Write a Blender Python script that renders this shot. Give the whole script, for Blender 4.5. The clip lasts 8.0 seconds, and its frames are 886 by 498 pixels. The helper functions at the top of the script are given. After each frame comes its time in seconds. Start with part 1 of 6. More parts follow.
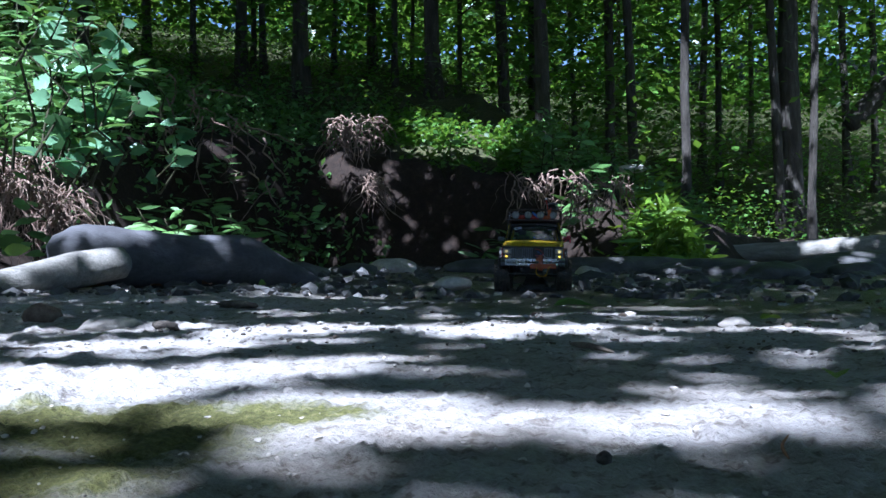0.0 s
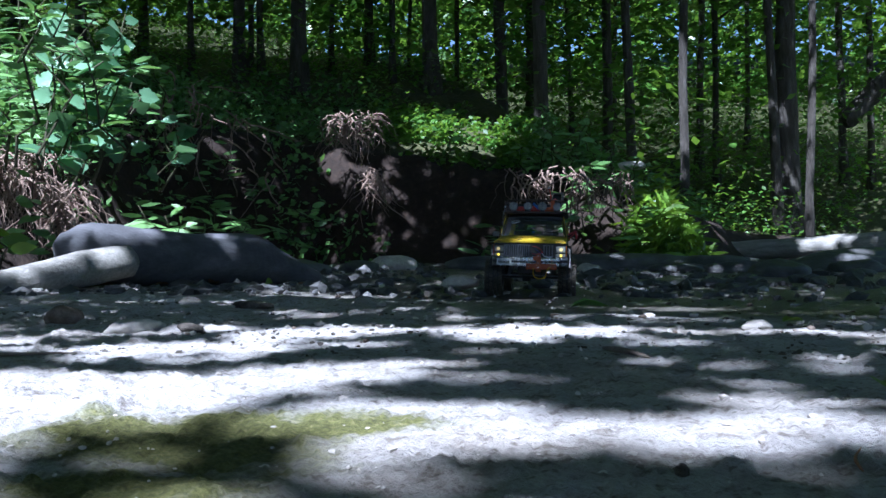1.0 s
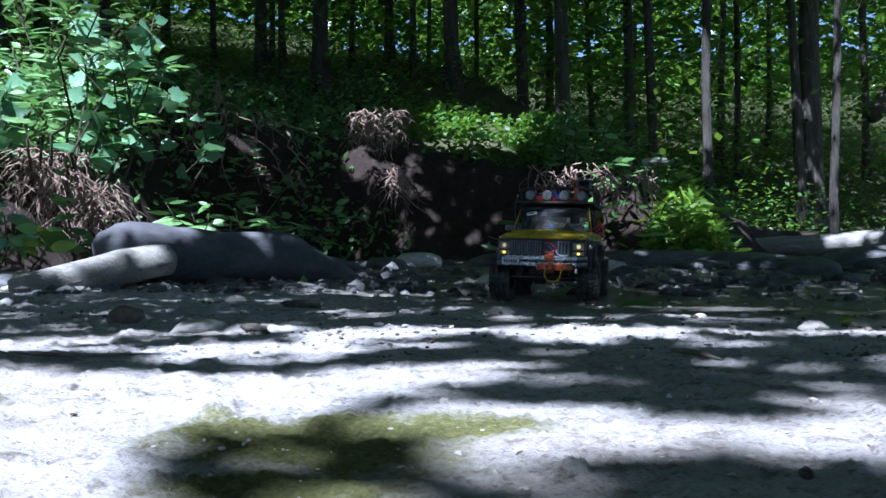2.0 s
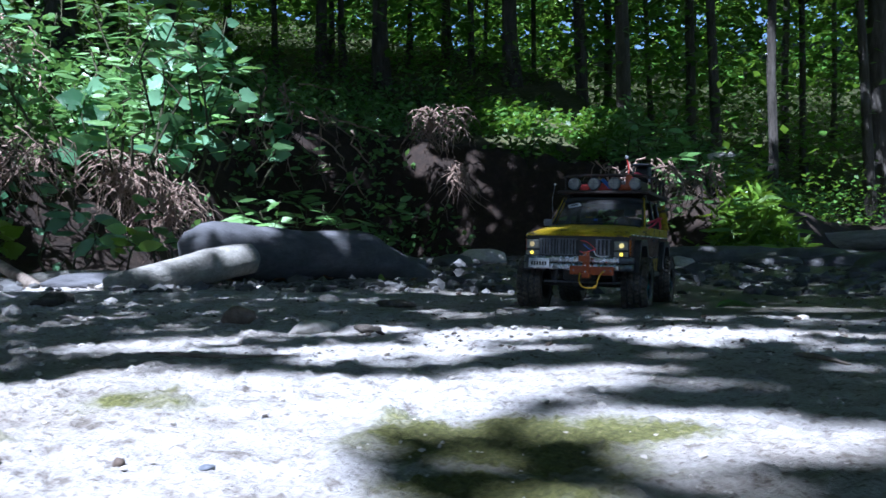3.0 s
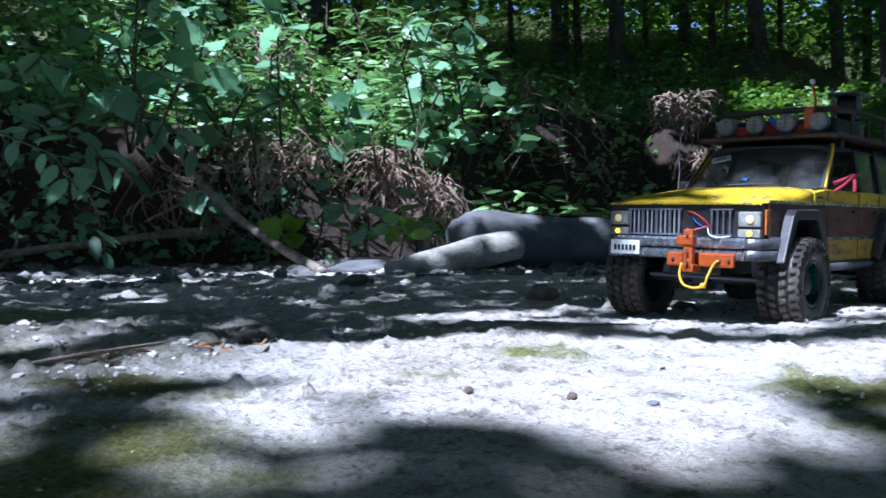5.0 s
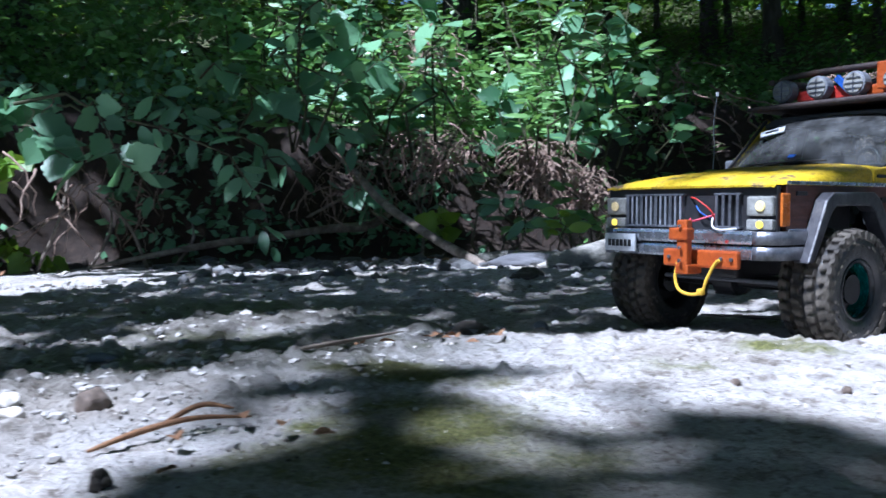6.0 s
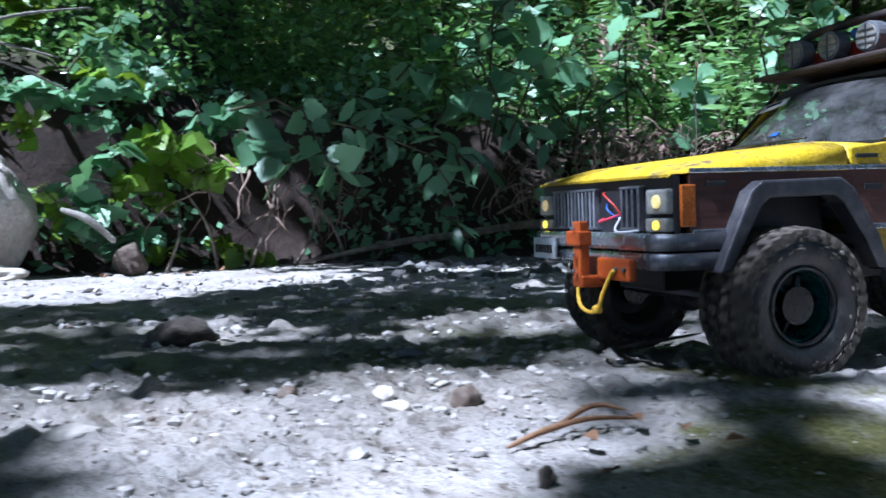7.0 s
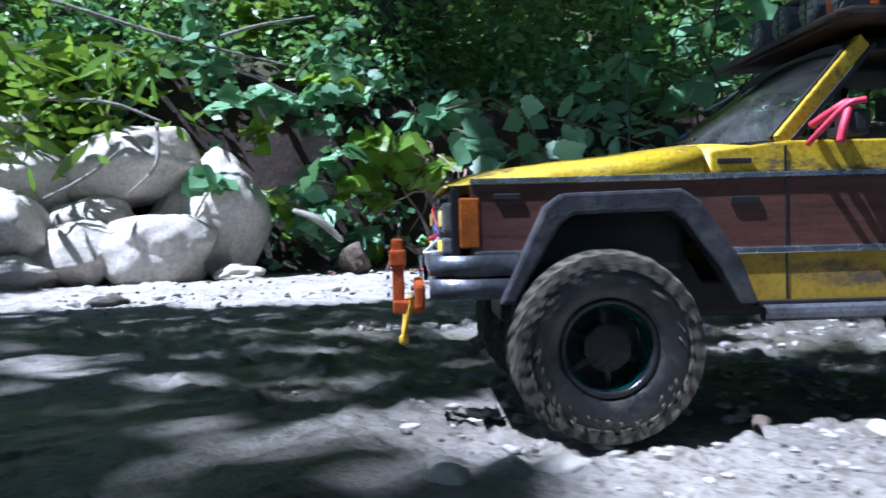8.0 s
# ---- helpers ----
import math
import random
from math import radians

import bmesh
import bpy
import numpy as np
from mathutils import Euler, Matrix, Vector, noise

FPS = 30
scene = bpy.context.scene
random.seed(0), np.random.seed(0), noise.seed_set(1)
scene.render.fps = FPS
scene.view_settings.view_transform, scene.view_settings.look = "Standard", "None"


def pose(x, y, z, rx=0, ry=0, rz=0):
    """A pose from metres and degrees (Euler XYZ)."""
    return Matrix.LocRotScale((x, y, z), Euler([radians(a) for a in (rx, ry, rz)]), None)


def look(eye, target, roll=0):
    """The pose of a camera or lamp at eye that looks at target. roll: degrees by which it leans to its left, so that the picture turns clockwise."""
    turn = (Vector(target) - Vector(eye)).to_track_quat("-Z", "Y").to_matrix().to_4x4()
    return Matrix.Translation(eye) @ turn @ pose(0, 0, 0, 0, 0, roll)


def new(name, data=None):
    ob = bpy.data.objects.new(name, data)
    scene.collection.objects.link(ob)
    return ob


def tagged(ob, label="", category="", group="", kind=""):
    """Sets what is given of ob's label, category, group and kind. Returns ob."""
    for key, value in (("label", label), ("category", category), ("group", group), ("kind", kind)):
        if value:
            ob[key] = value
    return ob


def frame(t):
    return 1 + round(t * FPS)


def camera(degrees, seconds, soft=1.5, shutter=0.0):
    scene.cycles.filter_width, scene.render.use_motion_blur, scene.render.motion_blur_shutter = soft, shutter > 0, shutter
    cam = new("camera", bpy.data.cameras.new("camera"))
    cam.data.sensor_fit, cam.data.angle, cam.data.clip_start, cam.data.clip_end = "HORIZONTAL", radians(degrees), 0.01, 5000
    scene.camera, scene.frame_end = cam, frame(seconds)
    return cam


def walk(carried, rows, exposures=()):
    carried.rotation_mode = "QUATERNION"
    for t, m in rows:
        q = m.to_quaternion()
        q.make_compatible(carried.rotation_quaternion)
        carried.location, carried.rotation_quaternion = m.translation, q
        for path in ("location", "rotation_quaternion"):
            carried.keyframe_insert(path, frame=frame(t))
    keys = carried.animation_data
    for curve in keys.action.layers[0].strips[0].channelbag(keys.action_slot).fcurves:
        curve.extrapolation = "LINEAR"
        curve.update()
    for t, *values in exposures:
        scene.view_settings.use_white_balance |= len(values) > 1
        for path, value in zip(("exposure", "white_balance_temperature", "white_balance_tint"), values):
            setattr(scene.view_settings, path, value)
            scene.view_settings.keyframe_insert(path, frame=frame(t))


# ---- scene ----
cam = camera(54, 8.0, soft=1.5, shutter=0.3)
PATH = [
    (0, (-0.067, 0.369, 0.08), (-0.498, 2.322, 0.105), -0.6),
    (0.5, (-0.083, 0.364, 0.084), (-0.504, 2.319, 0.104), -0.6),
    (1, (-0.1, 0.355, 0.089), (-0.52, 2.31, 0.104), -0.6),
    (2.5, (-0.174, 0.304, 0.103), (-0.681, 2.239, 0.103), -0.7),
    (3, (-0.205, 0.278, 0.109), (-0.782, 2.194, 0.104), -0.8),
    (3.5, (-0.235, 0.248, 0.109), (-0.902, 2.133, 0.1), -0.8),
    (4, (-0.265, 0.222, 0.104), (-1.043, 2.065, 0.091), -0.8),
    (4.2, (-0.277, 0.21, 0.102), (-1.098, 2.033, 0.087), -0.8),
    (5.3, (-0.293, 0.182, 0.091), (-1.422, 1.833, 0.075), -1.5),
    (5.5, (-0.303, 0.17, 0.093), (-1.476, 1.79, 0.073), -1.6),
    (6, (-0.335, 0.132, 0.095), (-1.64, 1.647, 0.074), -1.6),
    (6.5, (-0.369, 0.093, 0.097), (-1.807, 1.482, 0.074), -1.7),
    (7, (-0.408, 0.051, 0.102), (-1.979, 1.289, 0.082), -1.7),
    (7.5, (-0.462, 0.006, 0.108), (-2.151, 1.077, 0.087), -2.0),
    (8, (-0.536, -0.053, 0.115), (-2.326, 0.838, 0.099), -2.0),
]
walk(cam, [(t, look(eye, target, roll)) for t, eye, target, roll in PATH], [(0, 1.52, 4930, 16), (3, 1.44, 4930, 16), (5.5, 1.33, 4930, 16), (6.5, 1.25, 4930, 16), (8, 1.30, 4930, 16)])

# ---- light: high summer sun over a wooded creek, blue sky above the crowns ----
SUN_ELEV, SUN_AZ = 61.0, -172.0   # azimuth from +Y towards +X of the place the sun stands in
SUN_DIR = Vector((math.sin(radians(SUN_AZ)) * math.cos(radians(SUN_ELEV)),
                  math.cos(radians(SUN_AZ)) * math.cos(radians(SUN_ELEV)), math.sin(radians(SUN_ELEV))))
world = bpy.data.worlds.new("sky")
scene.world = world
world.use_nodes = True
wn = world.node_tree
sky = wn.nodes.new("ShaderNodeTexSky")
sky.sky_type = "NISHITA"
sky.sun_disc = False
sky.sun_elevation, sky.sun_rotation = radians(SUN_ELEV), radians(SUN_AZ)
wn.links.new(sky.outputs[0], wn.nodes["Background"].inputs[0])
wn.nodes["Background"].inputs[1].default_value = 0.06
sun_data = bpy.data.lights.new("sun", "SUN")
sun_data.energy, sun_data.angle, sun_data.color = 5.0, radians(0.53), (1.0, 0.96, 0.90)
sun = new("sun", sun_data)
sun.matrix_world = look(SUN_DIR * 30, (0, 0, 0))


# ---- building helpers ----
def mat(name, rough=0.8, metal=0.0, spec=0.5):
    """An empty principled material: returns it, its nodes' maker, its linker and its shader."""
    m = bpy.data.materials.new(name)
    m.use_nodes = True
    nt = m.node_tree
    b = nt.nodes["Principled BSDF"]
    b.inputs["Roughness"].default_value = rough
    b.inputs["Metallic"].default_value = metal
    b.inputs["Specular IOR Level"].default_value = spec
    return m, nt, b


def noise_node(nt, scale, detail=6.0, rough=0.6, coord="Object", stretch=None):
    tc = nt.nodes.new("ShaderNodeTexCoord")
    n = nt.nodes.new("ShaderNodeTexNoise")
    n.inputs["Scale"].default_value, n.inputs["Detail"].default_value, n.inputs["Roughness"].default_value = scale, detail, rough
    if stretch:
        mp = nt.nodes.new("ShaderNodeMapping")
        mp.inputs["Scale"].default_value = stretch
        nt.links.new(tc.outputs[coord], mp.inputs[0])
        nt.links.new(mp.outputs[0], n.inputs["Vector"])
    else:
        nt.links.new(tc.outputs[coord], n.inputs["Vector"])
    return n


def ramp(nt, source, stops):
    r = nt.nodes.new("ShaderNodeValToRGB")
    el = r.color_ramp.elements
    while len(el) < len(stops):
        el.new(0.5)
    for e, (p, c) in zip(el, stops):
        e.position, e.color = p, (*c, 1) if len(c) == 3 else c
    nt.links.new(source, r.inputs[0])
    return r


def mix(nt, fac, a, b, mode="MIX"):
    m = nt.nodes.new("ShaderNodeMix")
    m.data_type, m.blend_type = "RGBA", mode
    for sock, v in ((m.inputs[0], fac), (m.inputs[6], a), (m.inputs[7], b)):
        if isinstance(v, (int, float)):
            sock.default_value = v
        elif isinstance(v, tuple):
            sock.default_value = (*v, 1)
        else:
            nt.links.new(v, sock)
    return m.outputs[2]


def bump(nt, b, source, strength=0.4, dist=0.01, chain=None):
    n = nt.nodes.new("ShaderNodeBump")
    n.inputs["Strength"].default_value, n.inputs["Distance"].default_value = strength, dist
    nt.links.new(source, n.inputs["Height"])
    if chain is not None:
        nt.links.new(chain.outputs[0], n.inputs["Normal"])
    nt.links.new(n.outputs[0], b.inputs["Normal"])
    return n


def varied(name, c1, c2, scale=20.0, rough=0.8, metal=0.0, bumpiness=0.3, bdist=0.003, coord="Object", c3=None, fine=None, spec=0.5, stretch=None):
    """Two or three tones at a large and a small scale, with relief."""
    m, nt, b = mat(name, rough, metal, spec)
    n1 = noise_node(nt, scale, 5, 0.6, coord, stretch)
    n2 = noise_node(nt, fine or scale * 7, 4, 0.7, coord, stretch)
    stops = [(0.3, c1), (0.7, c2)] if c3 is None else [(0.28, c1), (0.52, c2), (0.75, c3)]
    r1 = ramp(nt, n1.outputs["Fac"], stops)
    r2 = ramp(nt, n2.outputs["Fac"], [(0.25, (0.62, 0.62, 0.62)), (0.75, (1.15, 1.15, 1.15))])
    nt.links.new(mix(nt, 1.0, r1.outputs[0], r2.outputs[0], "MULTIPLY"), b.inputs["Base Color"])
    rr = ramp(nt, n2.outputs["Fac"], [(0.2, (max(0, rough - 0.12),) * 3), (0.8, (min(1, rough + 0.12),) * 3)])
    nt.links.new(rr.outputs[0], b.inputs["Roughness"])
    if bumpiness:
        c = bump(nt, b, n1.outputs["Fac"], bumpiness, bdist * 3)
        bump(nt, b, n2.outputs["Fac"], bumpiness, bdist, c)
    return m


def mesh_from(name, verts, faces, material=None, smooth=False):
    me = bpy.data.meshes.new(name)
    me.from_pydata([tuple(v) for v in verts], [], [tuple(f) for f in faces])
    if material:
        me.materials.append(material)
    if smooth:
        me.shade_smooth()
    return me


def part(name, bm, material, parent, label=""):
    """Links a bmesh as one mesh object under a thing or a part."""
    me = bpy.data.meshes.new(name)
    bm.to_mesh(me)
    bm.free()
    me.materials.append(material)
    ob = new(name, me)
    ob.parent = parent
    return tagged(ob, label)


def mesh_part(name, arrays, material, parent, label="", smooth=True):
    ob = new(name, mesh_from(name, arrays[0], arrays[1], material, smooth))
    ob.parent = parent
    return tagged(ob, label)


def thing(name, label, category, group="", kind="", at=None):
    ob = new(name)
    ob.empty_display_size = 0.05
    if at is not None:
        ob.matrix_basis = at
    return tagged(ob, label, category, group, kind)


def box_bm(sx, sy, sz, at=(0, 0, 0), bevel=0.0, rot=None, segs=2):
    bm = bmesh.new()
    bmesh.ops.create_cube(bm, size=1)
    bmesh.ops.scale(bm, vec=(sx, sy, sz), verts=bm.verts)
    if bevel:
        bmesh.ops.bevel(bm, geom=bm.edges[:], offset=bevel, segments=segs, affect="EDGES", profile=0.6)
    if rot is not None:
        bmesh.ops.rotate(bm, matrix=rot.to_3x3(), verts=bm.verts)
    bmesh.ops.translate(bm, vec=at, verts=bm.verts)
    return bm


def cyl_bm(r, depth, axis="Y", at=(0, 0, 0), segs=24, r2=None, bevel=0.0):
    bm = bmesh.new()
    bmesh.ops.create_cone(bm, segments=segs, radius1=r, radius2=r if r2 is None else r2, depth=depth, cap_ends=True)
    if bevel:
        bmesh.ops.bevel(bm, geom=[e for e in bm.edges if e.calc_face_angle(0) > 0.6], offset=bevel, segments=2, affect="EDGES", profile=0.6)
    if axis == "Y":
        bmesh.ops.rotate(bm, matrix=Matrix.Rotation(radians(-90), 3, "X"), verts=bm.verts)
    elif axis == "X":
        bmesh.ops.rotate(bm, matrix=Matrix.Rotation(radians(90), 3, "Y"), verts=bm.verts)
    bmesh.ops.translate(bm, vec=at, verts=bm.verts)
    return bm


def join_bm(*bms):
    out = bmesh.new()
    for b in bms:
        me = bpy.data.meshes.new("tmp")
        b.to_mesh(me)
        b.free()
        out.from_mesh(me)
        bpy.data.meshes.remove(me)
    return out


def tube_arrays(pts, radii, segs=7, seed=0, rough=0.0):
    """Vertices and faces of a tapered tube along points."""
    rng = np.random.default_rng(seed)
    pts = np.asarray(pts, float)
    n = len(pts)
    d = np.gradient(pts, axis=0)
    d /= np.linalg.norm(d, axis=1)[:, None] + 1e-12
    ref = np.array([0.31, 0.17, 0.93]) if abs(d[0][2]) < 0.8 else np.array([0.95, 0.2, 0.1])
    verts, faces = [], []
    for i in range(n):
        u = np.cross(d[i], ref)
        u /= np.linalg.norm(u)
        v = np.cross(d[i], u)
        for k in range(segs):
            a = 2 * math.pi * k / segs
            r = radii[i] * (1 + rough * rng.normal())
            verts.append(pts[i] + r * (math.cos(a) * u + math.sin(a) * v))
    for i in range(n - 1):
        for k in range(segs):
            k2 = (k + 1) % segs
            faces.append((i * segs + k, i * segs + k2, (i + 1) * segs + k2, (i + 1) * segs + k))
    faces.append(tuple(range(segs))[::-1])
    faces.append(tuple((n - 1) * segs + k for k in range(segs)))
    return verts, faces


def merge_arrays(items):
    V, F, o = [], [], 0
    for v, f in items:
        V += list(v)
        F += [tuple(i + o for i in q) for q in f]
        o += len(v)
    return V, F


def smooth_path(pts, n):
    """n points along a Catmull-Rom curve through pts."""
    p = np.asarray(pts, float)
    p = np.vstack([2 * p[0] - p[1], p, 2 * p[-1] - p[-2]])
    out = []
    m = len(p) - 3
    for s in np.linspace(0, m - 1e-6, n):
        i = int(s)
        t = s - i
        a, b, c, d = p[i:i + 4]
        out.append(0.5 * (2 * b + (c - a) * t + (2 * a - 5 * b + 4 * c - d) * t * t + (3 * b - a - 3 * c + d) * t ** 3))
    return np.array(out)


# ---- lie of the land ----
FOOT = [(-4.8, -40, 1.3), (-4.7, -5, 1.3), (-4.45, 0.2, 1.2), (-4.2, 1.1, 1.1), (-4.15, 2.0, 1.0), (-3.5, 3.0, 0.85), (-2.95, 3.55, 0.55),
        (-2.75, 4.2, 0.6), (-3.2, 5.2, 1.0), (-3.25, 6.2, 1.35), (-2.6, 7.1, 1.25), (-1.3, 7.1, 0.95), (-0.2, 6.6, 0.62), (0.55, 6.9, 0.55),
        (1.2, 8.6, 0.35), (2.6, 11.0, 0.25), (6, 12.5, 0.25), (40, 15, 0.25)]


def foot_distance(x, y):
    """Signed distance to the foot of the bank (positive behind it) and the bank's height there."""
    best = np.full(x.shape, 1e9)
    sign = np.ones(x.shape)
    hgt = np.zeros(x.shape)
    for (ax, ay, ah), (bx, by, bh) in zip(FOOT, FOOT[1:]):
        dx, dy = bx - ax, by - ay
        t = np.clip(((x - ax) * dx + (y - ay) * dy) / (dx * dx + dy * dy), 0, 1)
        d = np.hypot(x - ax - t * dx, y - ay - t * dy)
        s = np.where(dx * (y - ay) - dy * (x - ax) > 0, 1.0, -1.0)
        near = d < best - 1e-9
        best, sign, hgt = np.where(near, d, best), np.where(near, s, sign), np.where(near, ah + t * (bh - ah), hgt)
    return best * sign, hgt


def wave(x, y, k, seed):
    """Smooth pseudo-noise from a few sines."""
    rng = np.random.default_rng(seed)
    out = np.zeros_like(x)
    for i in range(7):
        a, f, p = rng.uniform(0, 6.28), k * rng.uniform(0.6, 1.9), rng.uniform(0, 6.28)
        out += np.sin((x * math.cos(a) + y * math.sin(a)) * f + p)
    return out / 7


def smoothstep(a, b, v):
    t = np.clip((v - a) / (b - a), 0, 1)
    return t * t * (3 - 2 * t)


def land(x, y):
    x, y = np.asarray(x, float), np.asarray(y, float)
    d, h = foot_distance(x, y)
    d = d + 0.16 * wave(x, y, 2.2, 3) + 0.07 * wave(x, y, 7, 4)
    r = np.hypot(x + 0.3, y - 0.3)
    bed = 0.004 * wave(x, y, 9, 1) + 0.0035 * wave(x, y, 26, 2) + 0.02 * smoothstep(1.5, 6, r) * wave(x, y, 2.5, 5)
    bed -= 0.016 * smoothstep(1.7, 2.3, y) * smoothstep(-1.2, -0.5, x)
    # a gentle rise under the last stretch of the truck's track
    t = np.clip(((x + 0.62) * -0.40 + (y - 0.78) * -0.62) / 0.5444, 0, 1)
    bed += 0.011 * np.exp(-(((x + 0.62 + 0.40 * t) ** 2 + (y - 0.78 + 0.62 * t) ** 2) / 0.030))
    # a low crust of silt near the start of the path, right of the open sand
    bed += 0.010 * np.exp(-(((x - 0.12) / 0.10) ** 2 + ((y - 0.86) / 0.05) ** 2))
    bank = h * (0.82 * smoothstep(0.0, 0.42, d) + 0.18 * smoothstep(0.3, 1.2, d))
    hill = 0.30 * np.clip(d - 0.5, 0, 60) * smoothstep(0.4, 3, d) + 0.10 * smoothstep(0.5, 3, d) * wave(x, y, 1.3, 6)
    bank += 0.05 * smoothstep(0.05, 0.3, d) * wave(x, y, 11, 7) + 0.03 * smoothstep(0.05, 0.3, d) * wave(x, y, 30, 8)
    east = 0.22 * np.clip(x - 7 - 0.2 * wave(x, y, 1, 9), 0, 60) * (y < 11.5)
    south = 0.12 * np.clip(-y - 9, 0, 60)
    far = np.minimum(bed + bank + hill + east + south, 9 + 0.4 * wave(x, y, 0.3, 10))
    return far


def land1(x, y):
    return float(land(np.array([x]), np.array([y]))[0])


# ---- materials of the place ----
def ground_material():
    m, nt, b = mat("silt_and_soil", 0.9)
    big = noise_node(nt, 3.0, 6, 0.6)
    mid = noise_node(nt, 22.0, 6, 0.65)
    fine = noise_node(nt, 240.0, 4, 0.7)
    silt = ramp(nt, mid.outputs["Fac"], [(0.25, (0.33, 0.31, 0.29)), (0.5, (0.47, 0.45, 0.43)), (0.75, (0.56, 0.545, 0.525))])
    grain = ramp(nt, fine.outputs["Fac"], [(0.3, (0.68, 0.67, 0.66)), (0.6, (1.0, 1.0, 1.0))])
    silt2 = mix(nt, 1.0, silt.outputs[0], grain.outputs[0], "MULTIPLY")
    grime = ramp(nt, big.outputs["Fac"], [(0.35, (0.72, 0.68, 0.62)), (0.6, (1, 1, 1))])
    col = mix(nt, 1.0, silt2, grime.outputs[0], "MULTIPLY")
    speck = noise_node(nt, 110.0, 3, 0.55)
    crumbs = noise_node(nt, 48.0, 5, 0.75)
    sp = ramp(nt, speck.outputs["Fac"], [(0.60, (1, 1, 1)), (0.67, (0.42, 0.38, 0.34))])
    cr = ramp(nt, crumbs.outputs["Fac"], [(0.36, (0.50, 0.47, 0.43)), (0.47, (1, 1, 1))])
    col = mix(nt, 1.0, mix(nt, 0.8, col, sp.outputs[0], "MULTIPLY"), cr.outputs[0], "MULTIPLY")

    def attr(name):
        a = nt.nodes.new("ShaderNodeAttribute")
        a.attribute_name = name
        return a.outputs["Fac"]

    def worn(name, lo, hi, src):
        add = nt.nodes.new("ShaderNodeMath")
        add.operation = "MULTIPLY_ADD"
        nt.links.new(src.outputs["Fac"], add.inputs[0])
        add.inputs[1].default_value = 1.3
        sub = nt.nodes.new("ShaderNodeMath")
        sub.operation = "ADD"
        nt.links.new(attr(name), sub.inputs[0])
        sub.inputs[1].default_value = -0.65
        nt.links.new(sub.outputs[0], add.inputs[2])
        mr = nt.nodes.new("ShaderNodeMapRange")
        mr.inputs["From Min"].default_value, mr.inputs["From Max"].default_value = lo, hi
        nt.links.new(add.outputs[0], mr.inputs["Value"])
        return mr.outputs[0]
    moss = ramp(nt, fine.outputs["Fac"], [(0.3, (0.045, 0.050, 0.012)), (0.55, (0.13, 0.13, 0.035)), (0.8, (0.27, 0.25, 0.11))])
    col = mix(nt, worn("moss", 0.36, 0.70, mid), col, moss.outputs[0])
    soil = ramp(nt, mid.outputs["Fac"], [(0.25, (0.012, 0.007, 0.004)), (0.55, (0.030, 0.018, 0.011)), (0.8, (0.075, 0.046, 0.029))])
    col = mix(nt, worn("soil", 0.3, 0.7, mid), col, mix(nt, 1.0, soil.outputs[0], grain.outputs[0], "MULTIPLY"))
    litter = ramp(nt, mid.outputs["Fac"], [(0.3, (0.018, 0.022, 0.007)), (0.55, (0.06, 0.065, 0.02)), (0.8, (0.13, 0.10, 0.05))])
    col = mix(nt, worn("litter", 0.3, 0.7, big), col, litter.outputs[0])
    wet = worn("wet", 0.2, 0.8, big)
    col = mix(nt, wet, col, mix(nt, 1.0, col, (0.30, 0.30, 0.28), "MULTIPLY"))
    nt.links.new(col, b.inputs["Base Color"])
    rr = nt.nodes.new("ShaderNodeMapRange")
    rr.inputs["To Min"].default_value, rr.inputs["To Max"].default_value = 0.92, 0.35
    nt.links.new(wet, rr.inputs["Value"])
    nt.links.new(rr.outputs[0], b.inputs["Roughness"])
    c = bump(nt, b, mid.outputs["Fac"], 0.5, 0.02)
    c = bump(nt, b, crumbs.outputs["Fac"], 0.45, 0.008, c)
    bump(nt, b, fine.outputs["Fac"], 0.9, 0.003, c)
    return m


GROUND = ground_material()
BARK = varied("bark", (0.035, 0.03, 0.024), (0.10, 0.088, 0.072), 6, 0.95, 0, 0.8, 0.02, c3=(0.17, 0.16, 0.14), fine=40, stretch=(3, 3, 0.6))
ROCK = varied("pale_limestone", (0.40, 0.355, 0.30), (0.58, 0.535, 0.475), 7, 0.9, 0, 0.6, 0.006, c3=(0.68, 0.64, 0.58), fine=60)
GREY_LOG = varied("weathered_grey_wood", (0.055, 0.055, 0.058), (0.10, 0.10, 0.106), 5, 0.8, 0, 0.5, 0.004, c3=(0.17, 0.17, 0.178), fine=45, stretch=(0.6, 3, 3))
PALE_LOG = varied("bleached_wood", (0.17, 0.16, 0.135), (0.31, 0.295, 0.255), 8, 0.8, 0, 0.8, 0.005, c3=(0.42, 0.40, 0.35), fine=60, stretch=(0.6, 3, 3))


